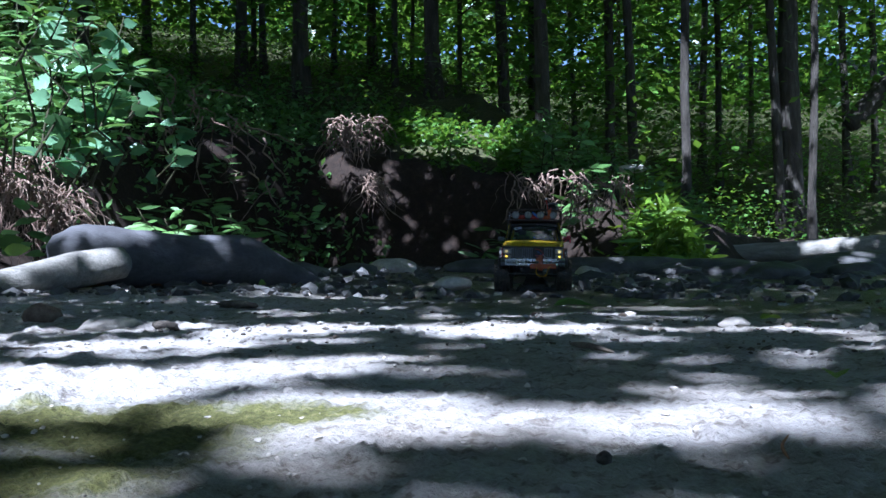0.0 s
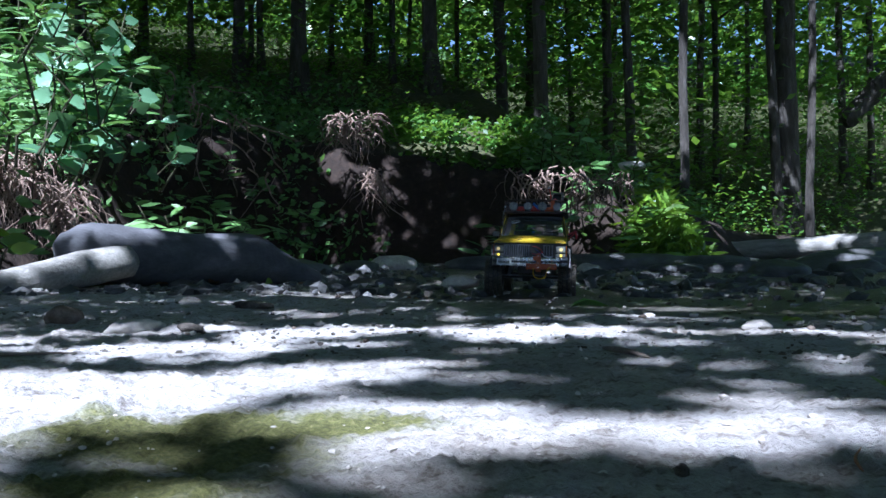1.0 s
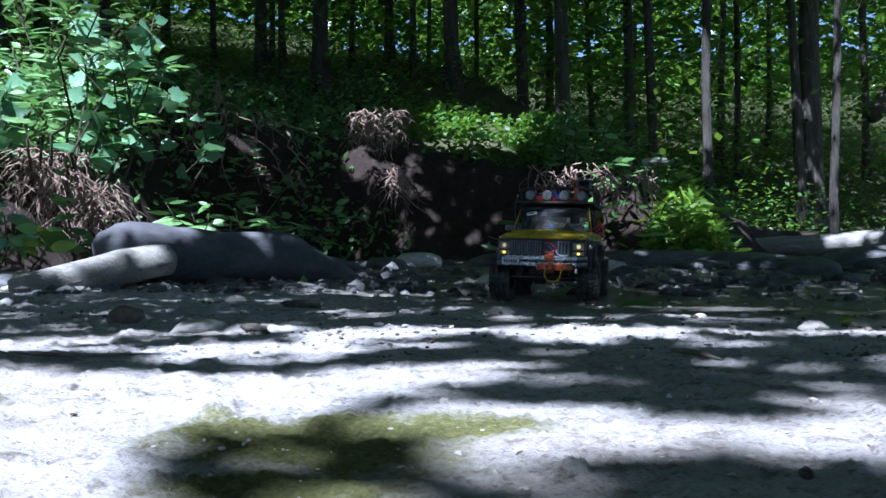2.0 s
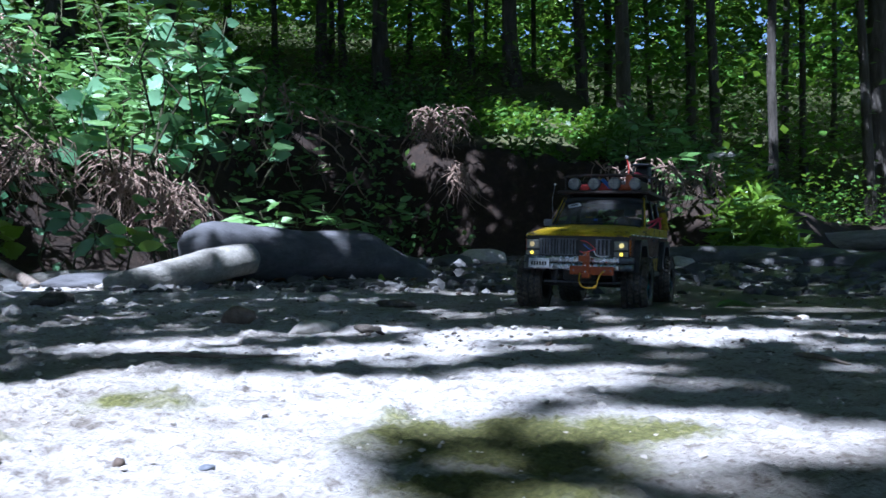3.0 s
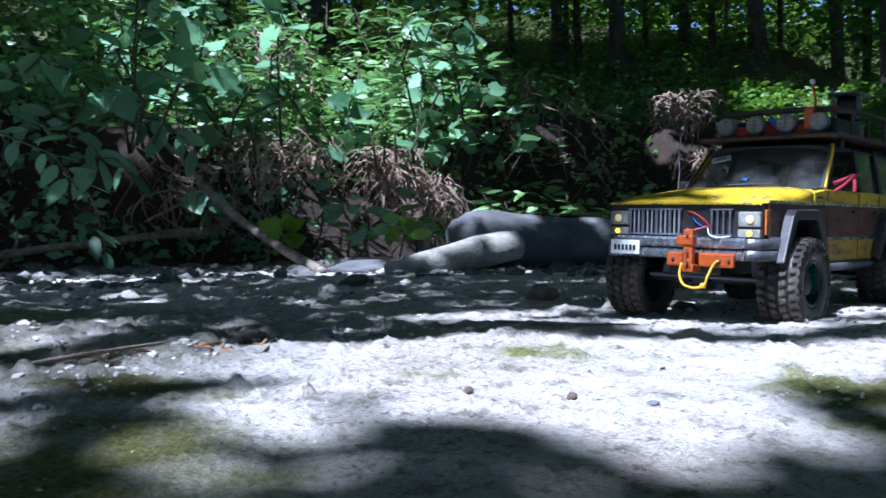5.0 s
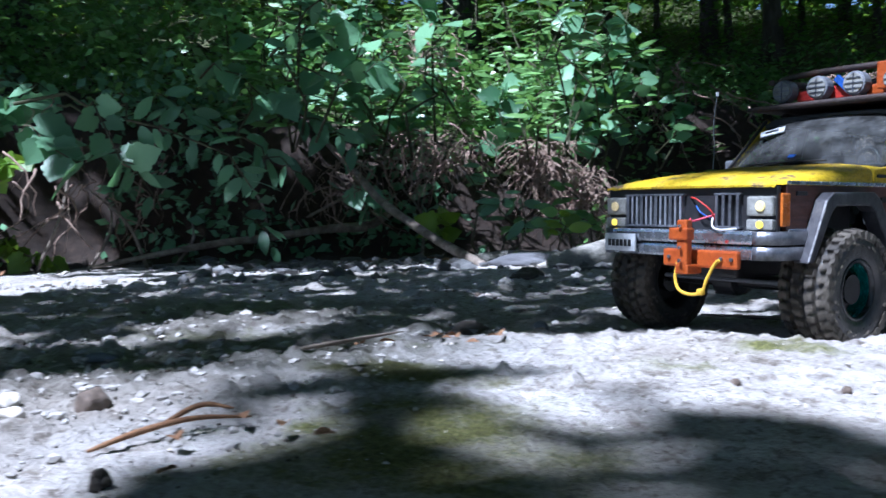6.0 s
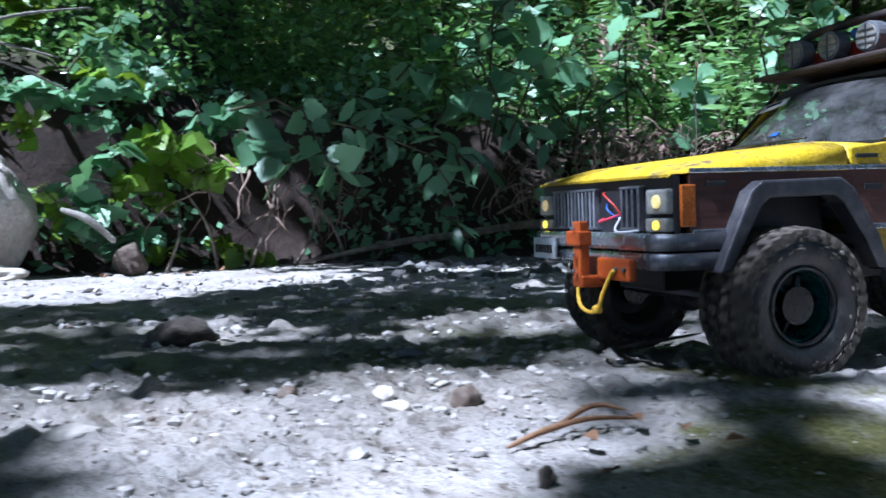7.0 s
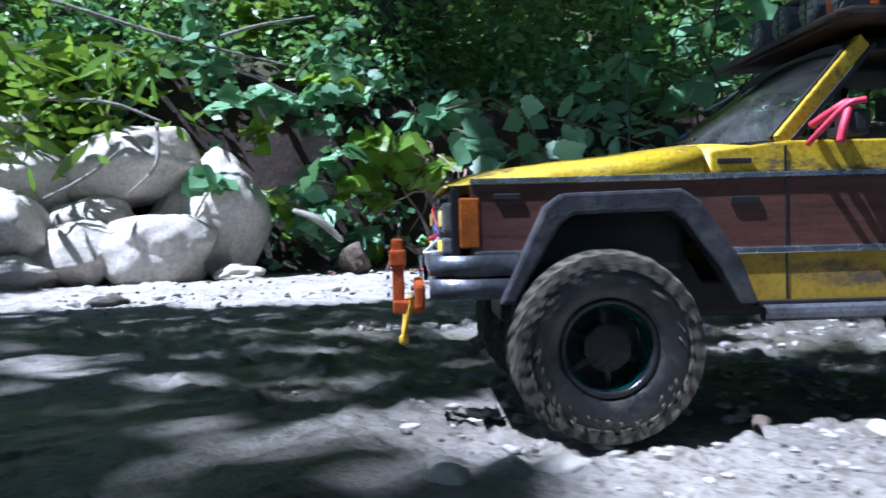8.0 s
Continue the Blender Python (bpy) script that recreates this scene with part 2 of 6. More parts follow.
# ---- ground: one sheet, finest where the camera looks ----
def build_ground():
    cx, cy = -0.3, 0.2
    az = np.concatenate([np.arange(-98, 32, 0.3), np.arange(32, 262, 3.0)])
    rad = 0.1 * 1.0108 ** np.arange(0, 670)
    A, R = np.meshgrid(np.radians(az), rad)
    X, Y = cx + R * np.sin(A), cy + R * np.cos(A)
    Z = land(X, Y)
    n, k = len(rad), len(az)
    grit = np.random.default_rng(4).normal(size=X.shape) * np.minimum(0.0010, R * 0.0014) * (R < 6)
    crumb = np.clip(wave(X, Y, 60, 21) * wave(X, Y, 95, 22) * 3, -0.3, 1.0) * 0.008 * smoothstep(0.0, 0.3, wave(X, Y, 8, 23)) * (R < 5)
    Z = Z + grit + np.clip(crumb, -0.001, 0.006)
    # churned silt west of the track: low ridges and hollows between them
    churn = smoothstep(-0.55, -1.05, X) * (R < 7) * (0.35 + 0.65 * smoothstep(-0.2, 0.35, wave(X, Y, 5, 24)))
    Z = Z + churn * (0.005 * np.abs(wave(X, Y, 24, 25)) ** 0.7 + 0.006 * np.abs(wave(X, Y, 60, 26)) ** 0.7 + 0.004 * np.abs(wave(X, Y, 150, 27)) - 0.005)
    # broken lumps
    rng = np.random.default_rng(28)
    for _ in range(5200):
        a0, r0 = rng.uniform(-98, 32), 0.45 * 8 ** rng.uniform(0, 1)
        west = -0.3 + r0 * math.sin(radians(a0)) < -0.6
        if not west and rng.uniform() < 0.55:
            continue
        size = 0.003 * 3.2 ** (rng.uniform() ** 2) * (0.6 + 0.8 * r0) * (1.2 if west else 0.8)
        i0, i1 = np.searchsorted(rad, [r0 - size, r0 + size])
        j0, j1 = np.searchsorted(az[:434], [a0 - math.degrees(size / r0), a0 + math.degrees(size / r0)])
        if i1 <= i0 or j1 <= j0:
            continue
        bx, by = cx + r0 * math.sin(radians(a0)), cy + r0 * math.cos(radians(a0))
        px, py = X[i0:i1, j0:j1], Y[i0:i1, j0:j1]
        q = ((px - bx) ** 2 + ((py - by) * rng.uniform(0.8, 1.5)) ** 2) / size ** 2 + 0.5 * wave(px, py, 3.0 / size, 29)
        Z[i0:i1, j0:j1] += size * rng.uniform(0.25, 0.55) * np.clip(1 - q, 0, 1) ** 0.6
    verts = np.stack([X, Y, Z], -1).reshape(-1, 3)
    i = np.arange(n - 1)[:, None] * k
    j = np.arange(k)[None, :]
    j2 = (j + 1) % k
    faces = np.stack([i + j, i + k + j, i + k + j2, i + j2], -1).reshape(-1, 4)
    centre = len(verts)
    verts = np.vstack([verts, [[cx, cy, land1(cx, cy)]]])
    tri = [(centre, (q + 1) % k, q)[::-1] for q in range(k)]
    me = mesh_from("ground", verts.tolist(), faces[:, ::-1].tolist() + tri, GROUND, True)
    d, h = foot_distance(verts[:, 0], verts[:, 1])
    x, y = verts[:, 0], verts[:, 1]
    d = d + 0.16 * wave(x, y, 2.2, 3) + 0.07 * wave(x, y, 7, 4)

    def blot(*spots):
        out = np.zeros(len(x))
        for px, py, a, b, w in spots:
            out = np.maximum(out, w * np.exp(-((x - px) / a) ** 2 - ((y - py) / b) ** 2))
        return out
    masks = {
        "moss": blot((-0.31, 0.75, 0.10, 0.085, 1.0), (-0.25, 0.80, 0.06, 0.05, 0.85), (-0.29, 0.66, 0.07, 0.05, 0.9), (-0.56, 0.77, 0.07, 0.05, 0.7), (-0.60, 0.66, 0.07, 0.06, 0.45),
                     (-0.72, 0.53, 0.11, 0.04, 0.8), (-0.60, 0.42, 0.12, 0.12, 0.75), (-1.05, 0.65, 0.35, 0.12, 0.55), (-1.5, 0.35, 0.4, 0.2, 0.5), (0.2, 1.7, 0.3, 0.2, 0.6)),
        "soil": smoothstep(-0.12, 0.1, d) * (1 - 0.6 * smoothstep(0.9, 1.6, d)),
        "litter": smoothstep(0.5, 1.0, d) + smoothstep(6, 8, x) + smoothstep(7, 10, -y),
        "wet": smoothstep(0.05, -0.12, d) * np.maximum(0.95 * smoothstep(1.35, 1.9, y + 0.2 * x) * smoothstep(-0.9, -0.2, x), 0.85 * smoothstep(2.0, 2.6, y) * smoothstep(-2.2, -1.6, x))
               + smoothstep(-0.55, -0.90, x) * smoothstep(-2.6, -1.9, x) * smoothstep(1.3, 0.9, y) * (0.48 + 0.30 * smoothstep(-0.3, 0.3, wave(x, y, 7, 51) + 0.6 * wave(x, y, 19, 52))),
    }
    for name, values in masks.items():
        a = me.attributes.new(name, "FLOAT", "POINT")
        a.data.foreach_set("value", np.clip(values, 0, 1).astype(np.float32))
    ob = new("ground", me)
    return tagged(ob, "pale dried silt creek bed with mossy patches and a dark earth bank", "ground", kind="structure")


build_ground()


# ---- the model truck: origin on the ground under the front axle, +x forward, +y its left side ----
def paint_worn(name, c1, c2, wear, stretch, rough=0.4, lo=0.60, hi=0.66, dirt=0.5):
    m, nt, b = mat(name, rough)
    n1 = noise_node(nt, 60, 5, 0.6, "Object", stretch)
    n2 = noise_node(nt, 28, 6, 0.7, "Object", (1, 1.5, 2.5))
    n3 = noise_node(nt, 400, 3, 0.6)
    base = ramp(nt, n1.outputs["Fac"], [(0.3, c1), (0.7, c2)])
    w = ramp(nt, n2.outputs["Fac"], [(lo, (0, 0, 0)), (hi, (1, 1, 1))])
    col = mix(nt, w.outputs[0], base.outputs[0], wear)
    dust = ramp(nt, n3.outputs["Fac"], [(0.45, (1, 1, 1)), (0.75, (dirt, dirt, dirt))])
    nt.links.new(mix(nt, 1.0, col, dust.outputs[0], "MULTIPLY"), b.inputs["Base Color"])
    r = ramp(nt, n2.outputs["Fac"], [(0.4, (rough,) * 3), (0.66, (0.8,) * 3)])
    nt.links.new(r.outputs[0], b.inputs["Roughness"])
    c = bump(nt, b, n1.outputs["Fac"], 0.15, 0.001)
    bump(nt, b, n2.outputs["Fac"], 0.2, 0.001, c)
    return m


def plain(name, c, rough=0.5, metal=0.0, emit=None, strength=0.0):
    k = tuple(v * 1.35 for v in c)
    m = varied(name, tuple(v * 0.7 for v in c), k, 120, rough, metal, 0.15, 0.0006)
    if emit:
        b = m.node_tree.nodes["Principled BSDF"]
        b.inputs["Emission Color"].default_value = (*emit, 1)
        b.inputs["Emission Strength"].default_value = strength
    return m


YELLOW = paint_worn("worn_yellow_paint", (0.50, 0.345, 0.005), (0.66, 0.475, 0.010), (0.15, 0.10, 0.05), (1, 1, 1), 0.38, 0.555, 0.63)
WOODGRAIN = paint_worn("brown_woodgrain_film", (0.060, 0.022, 0.016), (0.125, 0.048, 0.034), (0.10, 0.07, 0.055), (0.4, 4, 6), 0.42, 0.64, 0.72, 0.7)
LOWYELLOW = paint_worn("dusty_yellow_paint", (0.32, 0.20, 0.012), (0.45, 0.30, 0.02), (0.11, 0.08, 0.055), (1, 1, 1), 0.55, 0.50, 0.66, 0.6)
BLACK = plain("black_plastic", (0.018, 0.018, 0.02), 0.5)
FLARE = varied("dusty_black_flare", (0.02, 0.02, 0.024), (0.05, 0.05, 0.058), 60, 0.42, 0, 0.3, 0.001, c3=(0.10, 0.095, 0.09))
RUBBER = varied("muddy_rubber", (0.018, 0.016, 0.014), (0.085, 0.073, 0.057), 45, 0.75, 0, 0.8, 0.002, c3=(0.18, 0.155, 0.12), fine=260)
CAKED = varied("wet_mud", (0.06, 0.05, 0.04), (0.13, 0.115, 0.09), 200, 0.3, 0, 0.4, 0.0006, c3=(0.22, 0.19, 0.16))
SIDEWALL = varied("wet_black_sidewall", (0.010, 0.010, 0.011), (0.022, 0.022, 0.023), 60, 0.33, 0, 0.4, 0.0012, c3=(0.07, 0.062, 0.05), fine=300)
CHROME = varied("scuffed_chrome", (0.42, 0.45, 0.52), (0.62, 0.65, 0.70), 40, 0.25, 0.9, 0.06, 0.0004, fine=130)
DULLCHROME = varied("dull_bumper_metal", (0.10, 0.105, 0.12), (0.26, 0.27, 0.30), 60, 0.4, 0.7, 0.25, 0.0008)
ORANGE = varied("scratched_orange_metal", (0.27, 0.045, 0.007), (0.42, 0.085, 0.011), 90, 0.4, 0.1, 0.3, 0.001, c3=(0.20, 0.04, 0.012))
ROPE = plain("yellow_rope", (0.66, 0.40, 0.02), 0.8)
RED = plain("red_plastic", (0.45, 0.03, 0.02), 0.5)
PINK = plain("red_ribbon", (0.60, 0.045, 0.09), 0.5)
BLUE = plain("blue_plastic", (0.03, 0.10, 0.40), 0.45)
WHITE = plain("white_plastic", (0.60, 0.62, 0.64), 0.5)
GREYP = plain("grey_plastic", (0.16, 0.17, 0.19), 0.55)
AMBER = plain("amber_lens", (0.50, 0.14, 0.02), 0.25)
LENS = plain("dusty_lamp_glass", (0.27, 0.27, 0.25), 0.2)
RACK = varied("rusty_dark_rack", (0.03, 0.025, 0.025), (0.075, 0.055, 0.05), 50, 0.6, 0.3, 0.3, 0.001, c3=(0.14, 0.07, 0.045))
TEAL = plain("teal_ring", (0.010, 0.13, 0.12), 0.25, 0.5)
RIMBLACK = plain("glossy_black_rim", (0.02, 0.021, 0.023), 0.22, 0.3)
LAMP_ON = plain("lit_headlamp", (0.5, 0.45, 0.25), 0.3, 0, (1.0, 0.76, 0.20), 0.33)
LAMP_DIM = plain("faint_headlamp", (0.42, 0.38, 0.28), 0.3, 0, (1.0, 0.70, 0.22), 0.18)
SIGNAL = plain("lit_signal_lamp", (0.5, 0.4, 0.05), 0.3, 0, (1.0, 0.66, 0.04), 0.8)
SEAT = plain("grey_seat", (0.12, 0.12, 0.125), 0.8)


def glass_material(name, tint=(0.55, 0.62, 0.62), haze=0.12):
    m = bpy.data.materials.new(name)
    m.use_nodes = True
    nt = m.node_tree
    nt.nodes.remove(nt.nodes["Principled BSDF"])
    out = nt.nodes["Material Output"]
    tr, gl, df = nt.nodes.new("ShaderNodeBsdfTransparent"), nt.nodes.new("ShaderNodeBsdfGlossy"), nt.nodes.new("ShaderNodeBsdfDiffuse")
    tr.inputs[0].default_value = (*tint, 1)
    gl.inputs["Roughness"].default_value = 0.06
    df.inputs[0].default_value = (0.35, 0.36, 0.36, 1)
    fr = nt.nodes.new("ShaderNodeFresnel")
    fr.inputs[0].default_value = 1.5
    n = noise_node(nt, 35, 5, 0.7)
    hz = ramp(nt, n.outputs["Fac"], [(0.35, (haze * 0.3,) * 3), (0.75, (haze * 2.2,) * 3)])
    m1, m2 = nt.nodes.new("ShaderNodeMixShader"), nt.nodes.new("ShaderNodeMixShader")
    nt.links.new(hz.outputs[0], m1.inputs[0])
    nt.links.new(tr.outputs[0], m1.inputs[1])
    nt.links.new(df.outputs[0], m1.inputs[2])
    nt.links.new(fr.outputs[0], m2.inputs[0])
    nt.links.new(m1.outputs[0], m2.inputs[1])
    nt.links.new(gl.outputs[0], m2.inputs[2])
    nt.links.new(m2.outputs[0], out.inputs[0])
    return m


GLASS = glass_material("dusty_windscreen")


def prism_bm(poly, y0, y1, bevel=0.0):
    """A flat plate: outline in x and z, from y0 to y1."""
    bm = bmesh.new()
    a = [bm.verts.new((x, y0, z)) for x, z in poly]
    b = [bm.verts.new((x, y1, z)) for x, z in poly]
    n = len(poly)
    bm.faces.new(a)
    bm.faces.new(b[::-1])
    for i in range(n):
        bm.faces.new((a[i], b[i], b[(i + 1) % n], a[(i + 1) % n]))
    bmesh.ops.recalc_face_normals(bm, faces=bm.faces)
    if bevel:
        bmesh.ops.bevel(bm, geom=[e for e in bm.edges if e.calc_face_angle(0) > 0.5], offset=bevel, segments=2, affect="EDGES", profile=0.6)
    return bm


def loft_bm(stations):
    """A closed body through rings of points."""
    bm = bmesh.new()
    rings = [[bm.verts.new(p) for p in s] for s in stations]
    for r, q in zip(rings, rings[1:]):
        for i in range(len(r)):
            j = (i + 1) % len(r)
            bm.faces.new((r[i], r[j], q[j], q[i]))
    bm.faces.new(rings[0][::-1])
    bm.faces.new(rings[-1])
    bmesh.ops.recalc_face_normals(bm, faces=bm.faces)
    for f in bm.faces:
        f.smooth = len(f.verts) == 4
    return bm


def half_ring(x, half, zlow):
    """A ring across the truck from a half profile (y, z), closed along zlow."""
    up = [(x, -y, z) for y, z in half[::-1]] + [(x, y, z) for y, z in half if y > 0]
    return up + [(x, half[-1][0], zlow), (x, -half[-1][0], zlow)]


def tube_bm(pts, r, segs=8, n=None):
    p = smooth_path(pts, n or len(pts) * 5)
    v, f = tube_arrays(p, [r] * len(p), segs)
    bm = bmesh.new()
    vs = [bm.verts.new(q) for q in v]
    for q in f:
        bm.faces.new([vs[i] for i in q])
    for q in bm.faces:
        q.smooth = len(q.verts) == 4
    return bm


def bar_bm(p, q, w, h):
    """A square bar between two points."""
    p, q = Vector(p), Vector(q)
    d = q - p
    bm = box_bm(d.length, w, h, (0, 0, 0), min(w, h) * 0.2)
    rot = d.to_track_quat("X", "Z").to_matrix()
    bmesh.ops.rotate(bm, matrix=rot, verts=bm.verts)
    bmesh.ops.translate(bm, vec=(p + q) / 2, verts=bm.verts)
    return bm


WR, WW = 0.0495, 0.040       # tyre radius and width


def build_wheel(parent, x, side):
    """A wheel about its own y axis, outer face towards +y times side."""
    w = part("wheel", cyl_bm(0.012, WW * 0.7, "Y", segs=16), RIMBLACK, parent)
    w.matrix_basis = pose(x, side * 0.092, WR - (0.004 if side < 0 else 0.0))
    prof = [(-0.47, 0.51), (-0.52, 0.60), (-0.54, 0.73), (-0.52, 0.84), (-0.44, 0.895), (-0.2, 0.91), (0.2, 0.91), (0.44, 0.895), (0.52, 0.84), (0.54, 0.73), (0.52, 0.60), (0.47, 0.51), (0.40, 0.48), (-0.40, 0.48)]
    bm = bmesh.new()
    seg = 56
    rings = []
    for i in range(seg):
        a = 2 * math.pi * i / seg
        rings.append([bm.verts.new((WR * r * math.cos(a), WW * y, WR * r * math.sin(a))) for y, r in prof])
    for i in range(seg):
        r, q = rings[i], rings[(i + 1) % seg]
        for k in range(len(prof)):
            f = bm.faces.new((r[k], r[(k + 1) % len(prof)], q[(k + 1) % len(prof)], q[k]))
            f.smooth = True
    bmesh.ops.recalc_face_normals(bm, faces=bm.faces)
    tyre = part("tyre", bm, SIDEWALL, w, "wet black rubber tyre caked with mud")
    # tread: staggered blocks, side lugs running over the shoulder
    rng = random.Random(int(x * 100) + side)
    V, F = [], []
    cube = [(-1, -1, -1), (1, -1, -1), (1, 1, -1), (-1, 1, -1), (-0.8, -0.85, 1), (0.8, -0.85, 1), (0.8, 0.85, 1), (-0.8, 0.85, 1)]
    quads = [(0, 3, 2, 1), (4, 5, 6, 7), (0, 1, 5, 4), (1, 2, 6, 5), (2, 3, 7, 6), (3, 0, 4, 7)]
    rows = [(-0.42, 0.115, 0.0, 0.0033, 0.07), (-0.14, 0.10, 0.5, 0.0030, 0.03), (0.14, 0.10, 0.0, 0.0030, 0.03), (0.42, 0.115, 0.5, 0.0033, 0.07)]
    count = 32
    for yc, hw, shift, rise, _ in rows:
        for i in range(count):
            a = 2 * math.pi * (i + shift) / count + rng.uniform(-0.02, 0.02)
            skew = rng.uniform(-0.15, 0.15) + (0.25 if yc > 0 else -0.25)
            o = len(V)
            for cx, cy, cz in cube:
                t = cx * 0.0031 + skew * cy * 0.004
                rr = WR * 0.90 + (cz * 0.5 + 0.5) * 0.0051 * rise / 0.0032
                y = WW * (yc + cy * hw)
                rr -= 0.0022 if abs(yc + cy * hw) > 0.5 else rng.uniform(0, 0.0007)
                V.append(((rr) * math.cos(a) - t * math.sin(a), y, rr * math.sin(a) + t * math.cos(a)))
            F += [tuple(k + o for k in q) for q in quads]
    for s in (-1, 1):                      # lugs on the shoulders
        for i in range(count):
            a = 2 * math.pi * (i + (0.25 if s > 0 else 0.75)) / count
            o = len(V)
            for cx, cy, cz in cube:
                t = cx * 0.0028
                rr = WR * 0.88 + cy * 0.0040
                y = s * (WW * 0.50 + (cz + 0.2) * 0.0017)
                V.append((rr * math.cos(a) - t * math.sin(a), y, rr * math.sin(a) + t * math.cos(a)))
            F += [tuple(k + o for k in q) for q in quads]
    me = mesh_from("tread", V, F, RUBBER)
    bm = bmesh.new()
    bm.from_mesh(me)
    bmesh.ops.recalc_face_normals(bm, faces=bm.faces)
    bpy.data.meshes.remove(me)
    part("tread", bm, RUBBER, tyre, "mud-caked tread blocks")
    # crumbs of mud stuck to the tread and the shoulders
    bits = []
    for _ in range(420):
        a, s = rng.uniform(0, 6.283), rng.choice((-1, 1))
        if rng.random() < 0.55:
            rr, y = WR * rng.uniform(0.70, 0.93), s * WW * rng.uniform(0.52, 0.56)
        else:
            rr, y = WR * rng.uniform(0.93, 0.985), WW * rng.uniform(-0.5, 0.5)
        c, lump = Vector((rr * math.cos(a), y, rr * math.sin(a))), rng.uniform(0.0004, 0.0011)
        bits.append(([c + Vector([q * lump * rng.uniform(0.5, 1.2) for q in corner]) for corner in cube], quads))
    mesh_part("mud", merge_arrays(bits), CAKED, tyre, "crumbs of wet mud", False)
    # rim: dish with spokes, teal inner ring
    ring = bmesh.new()
    pr = [(0.47, 0.52), (0.49, 0.46), (0.40, 0.44), (0.08, 0.41), (0.04, 0.44), (0.38, 0.48)]
    rr = [[ring.verts.new((WR * r * math.cos(2 * math.pi * i / 40), side * WW * y, WR * r * math.sin(2 * math.pi * i / 40))) for y, r in pr] for i in range(40)]
    for i in range(40):
        for k in range(len(pr)):
            f = ring.faces.new((rr[i][k], rr[i][(k + 1) % len(pr)], rr[(i + 1) % 40][(k + 1) % len(pr)], rr[(i + 1) % 40][k]))
            f.smooth = True
    bmesh.ops.recalc_face_normals(ring, faces=ring.faces)
    part("rim", ring, RIMBLACK, w, "glossy black beadlock rim")
    teal = bmesh.new()
    rr = [[teal.verts.new((WR * r * math.cos(2 * math.pi * i / 40), side * WW * y, WR * r * math.sin(2 * math.pi * i / 40))) for y, r in ((0.39, 0.438), (0.11, 0.408), (0.10, 0.396), (0.395, 0.426))] for i in range(40)]
    for i in range(40):
        for k in range(4):
            teal.faces.new((rr[i][k], rr[i][(k + 1) % 4], rr[(i + 1) % 40][(k + 1) % 4], rr[(i + 1) % 40][k]))
    bmesh.ops.recalc_face_normals(teal, faces=teal.faces)
    part("inner_ring", teal, TEAL, w, "teal metal ring inside the rim")
    for i in range(6):
        a = 2 * math.pi * i / 6
        p = (WR * 0.12 * math.cos(a), side * WW * 0.20, WR * 0.12 * math.sin(a))
        q = (WR * 0.41 * math.cos(a), side * WW * 0.14, WR * 0.41 * math.sin(a))
        part("spoke", bar_bm(p, q, 0.005, 0.0035), RIMBLACK, w)
        part("lug_nut", cyl_bm(0.0011, 0.002, "Y", (WR * 0.17 * math.cos(a + 0.5), side * WW * 0.27, WR * 0.17 * math.sin(a + 0.5)), 6), CHROME, w)
    part("hub_cap", cyl_bm(0.0048, 0.006, "Y", (0, side * WW * 0.26, 0), 18, bevel=0.001), RIMBLACK, w)
    part("backing_plate", cyl_bm(WR * 0.41, 0.003, "Y", (0, side * WW * -0.12, 0), 28), BLACK, w)
    return w


truck = thing("toy_truck", "muddy yellow and brown woodgrain toy off-roader with loaded roof rack", "toy car")


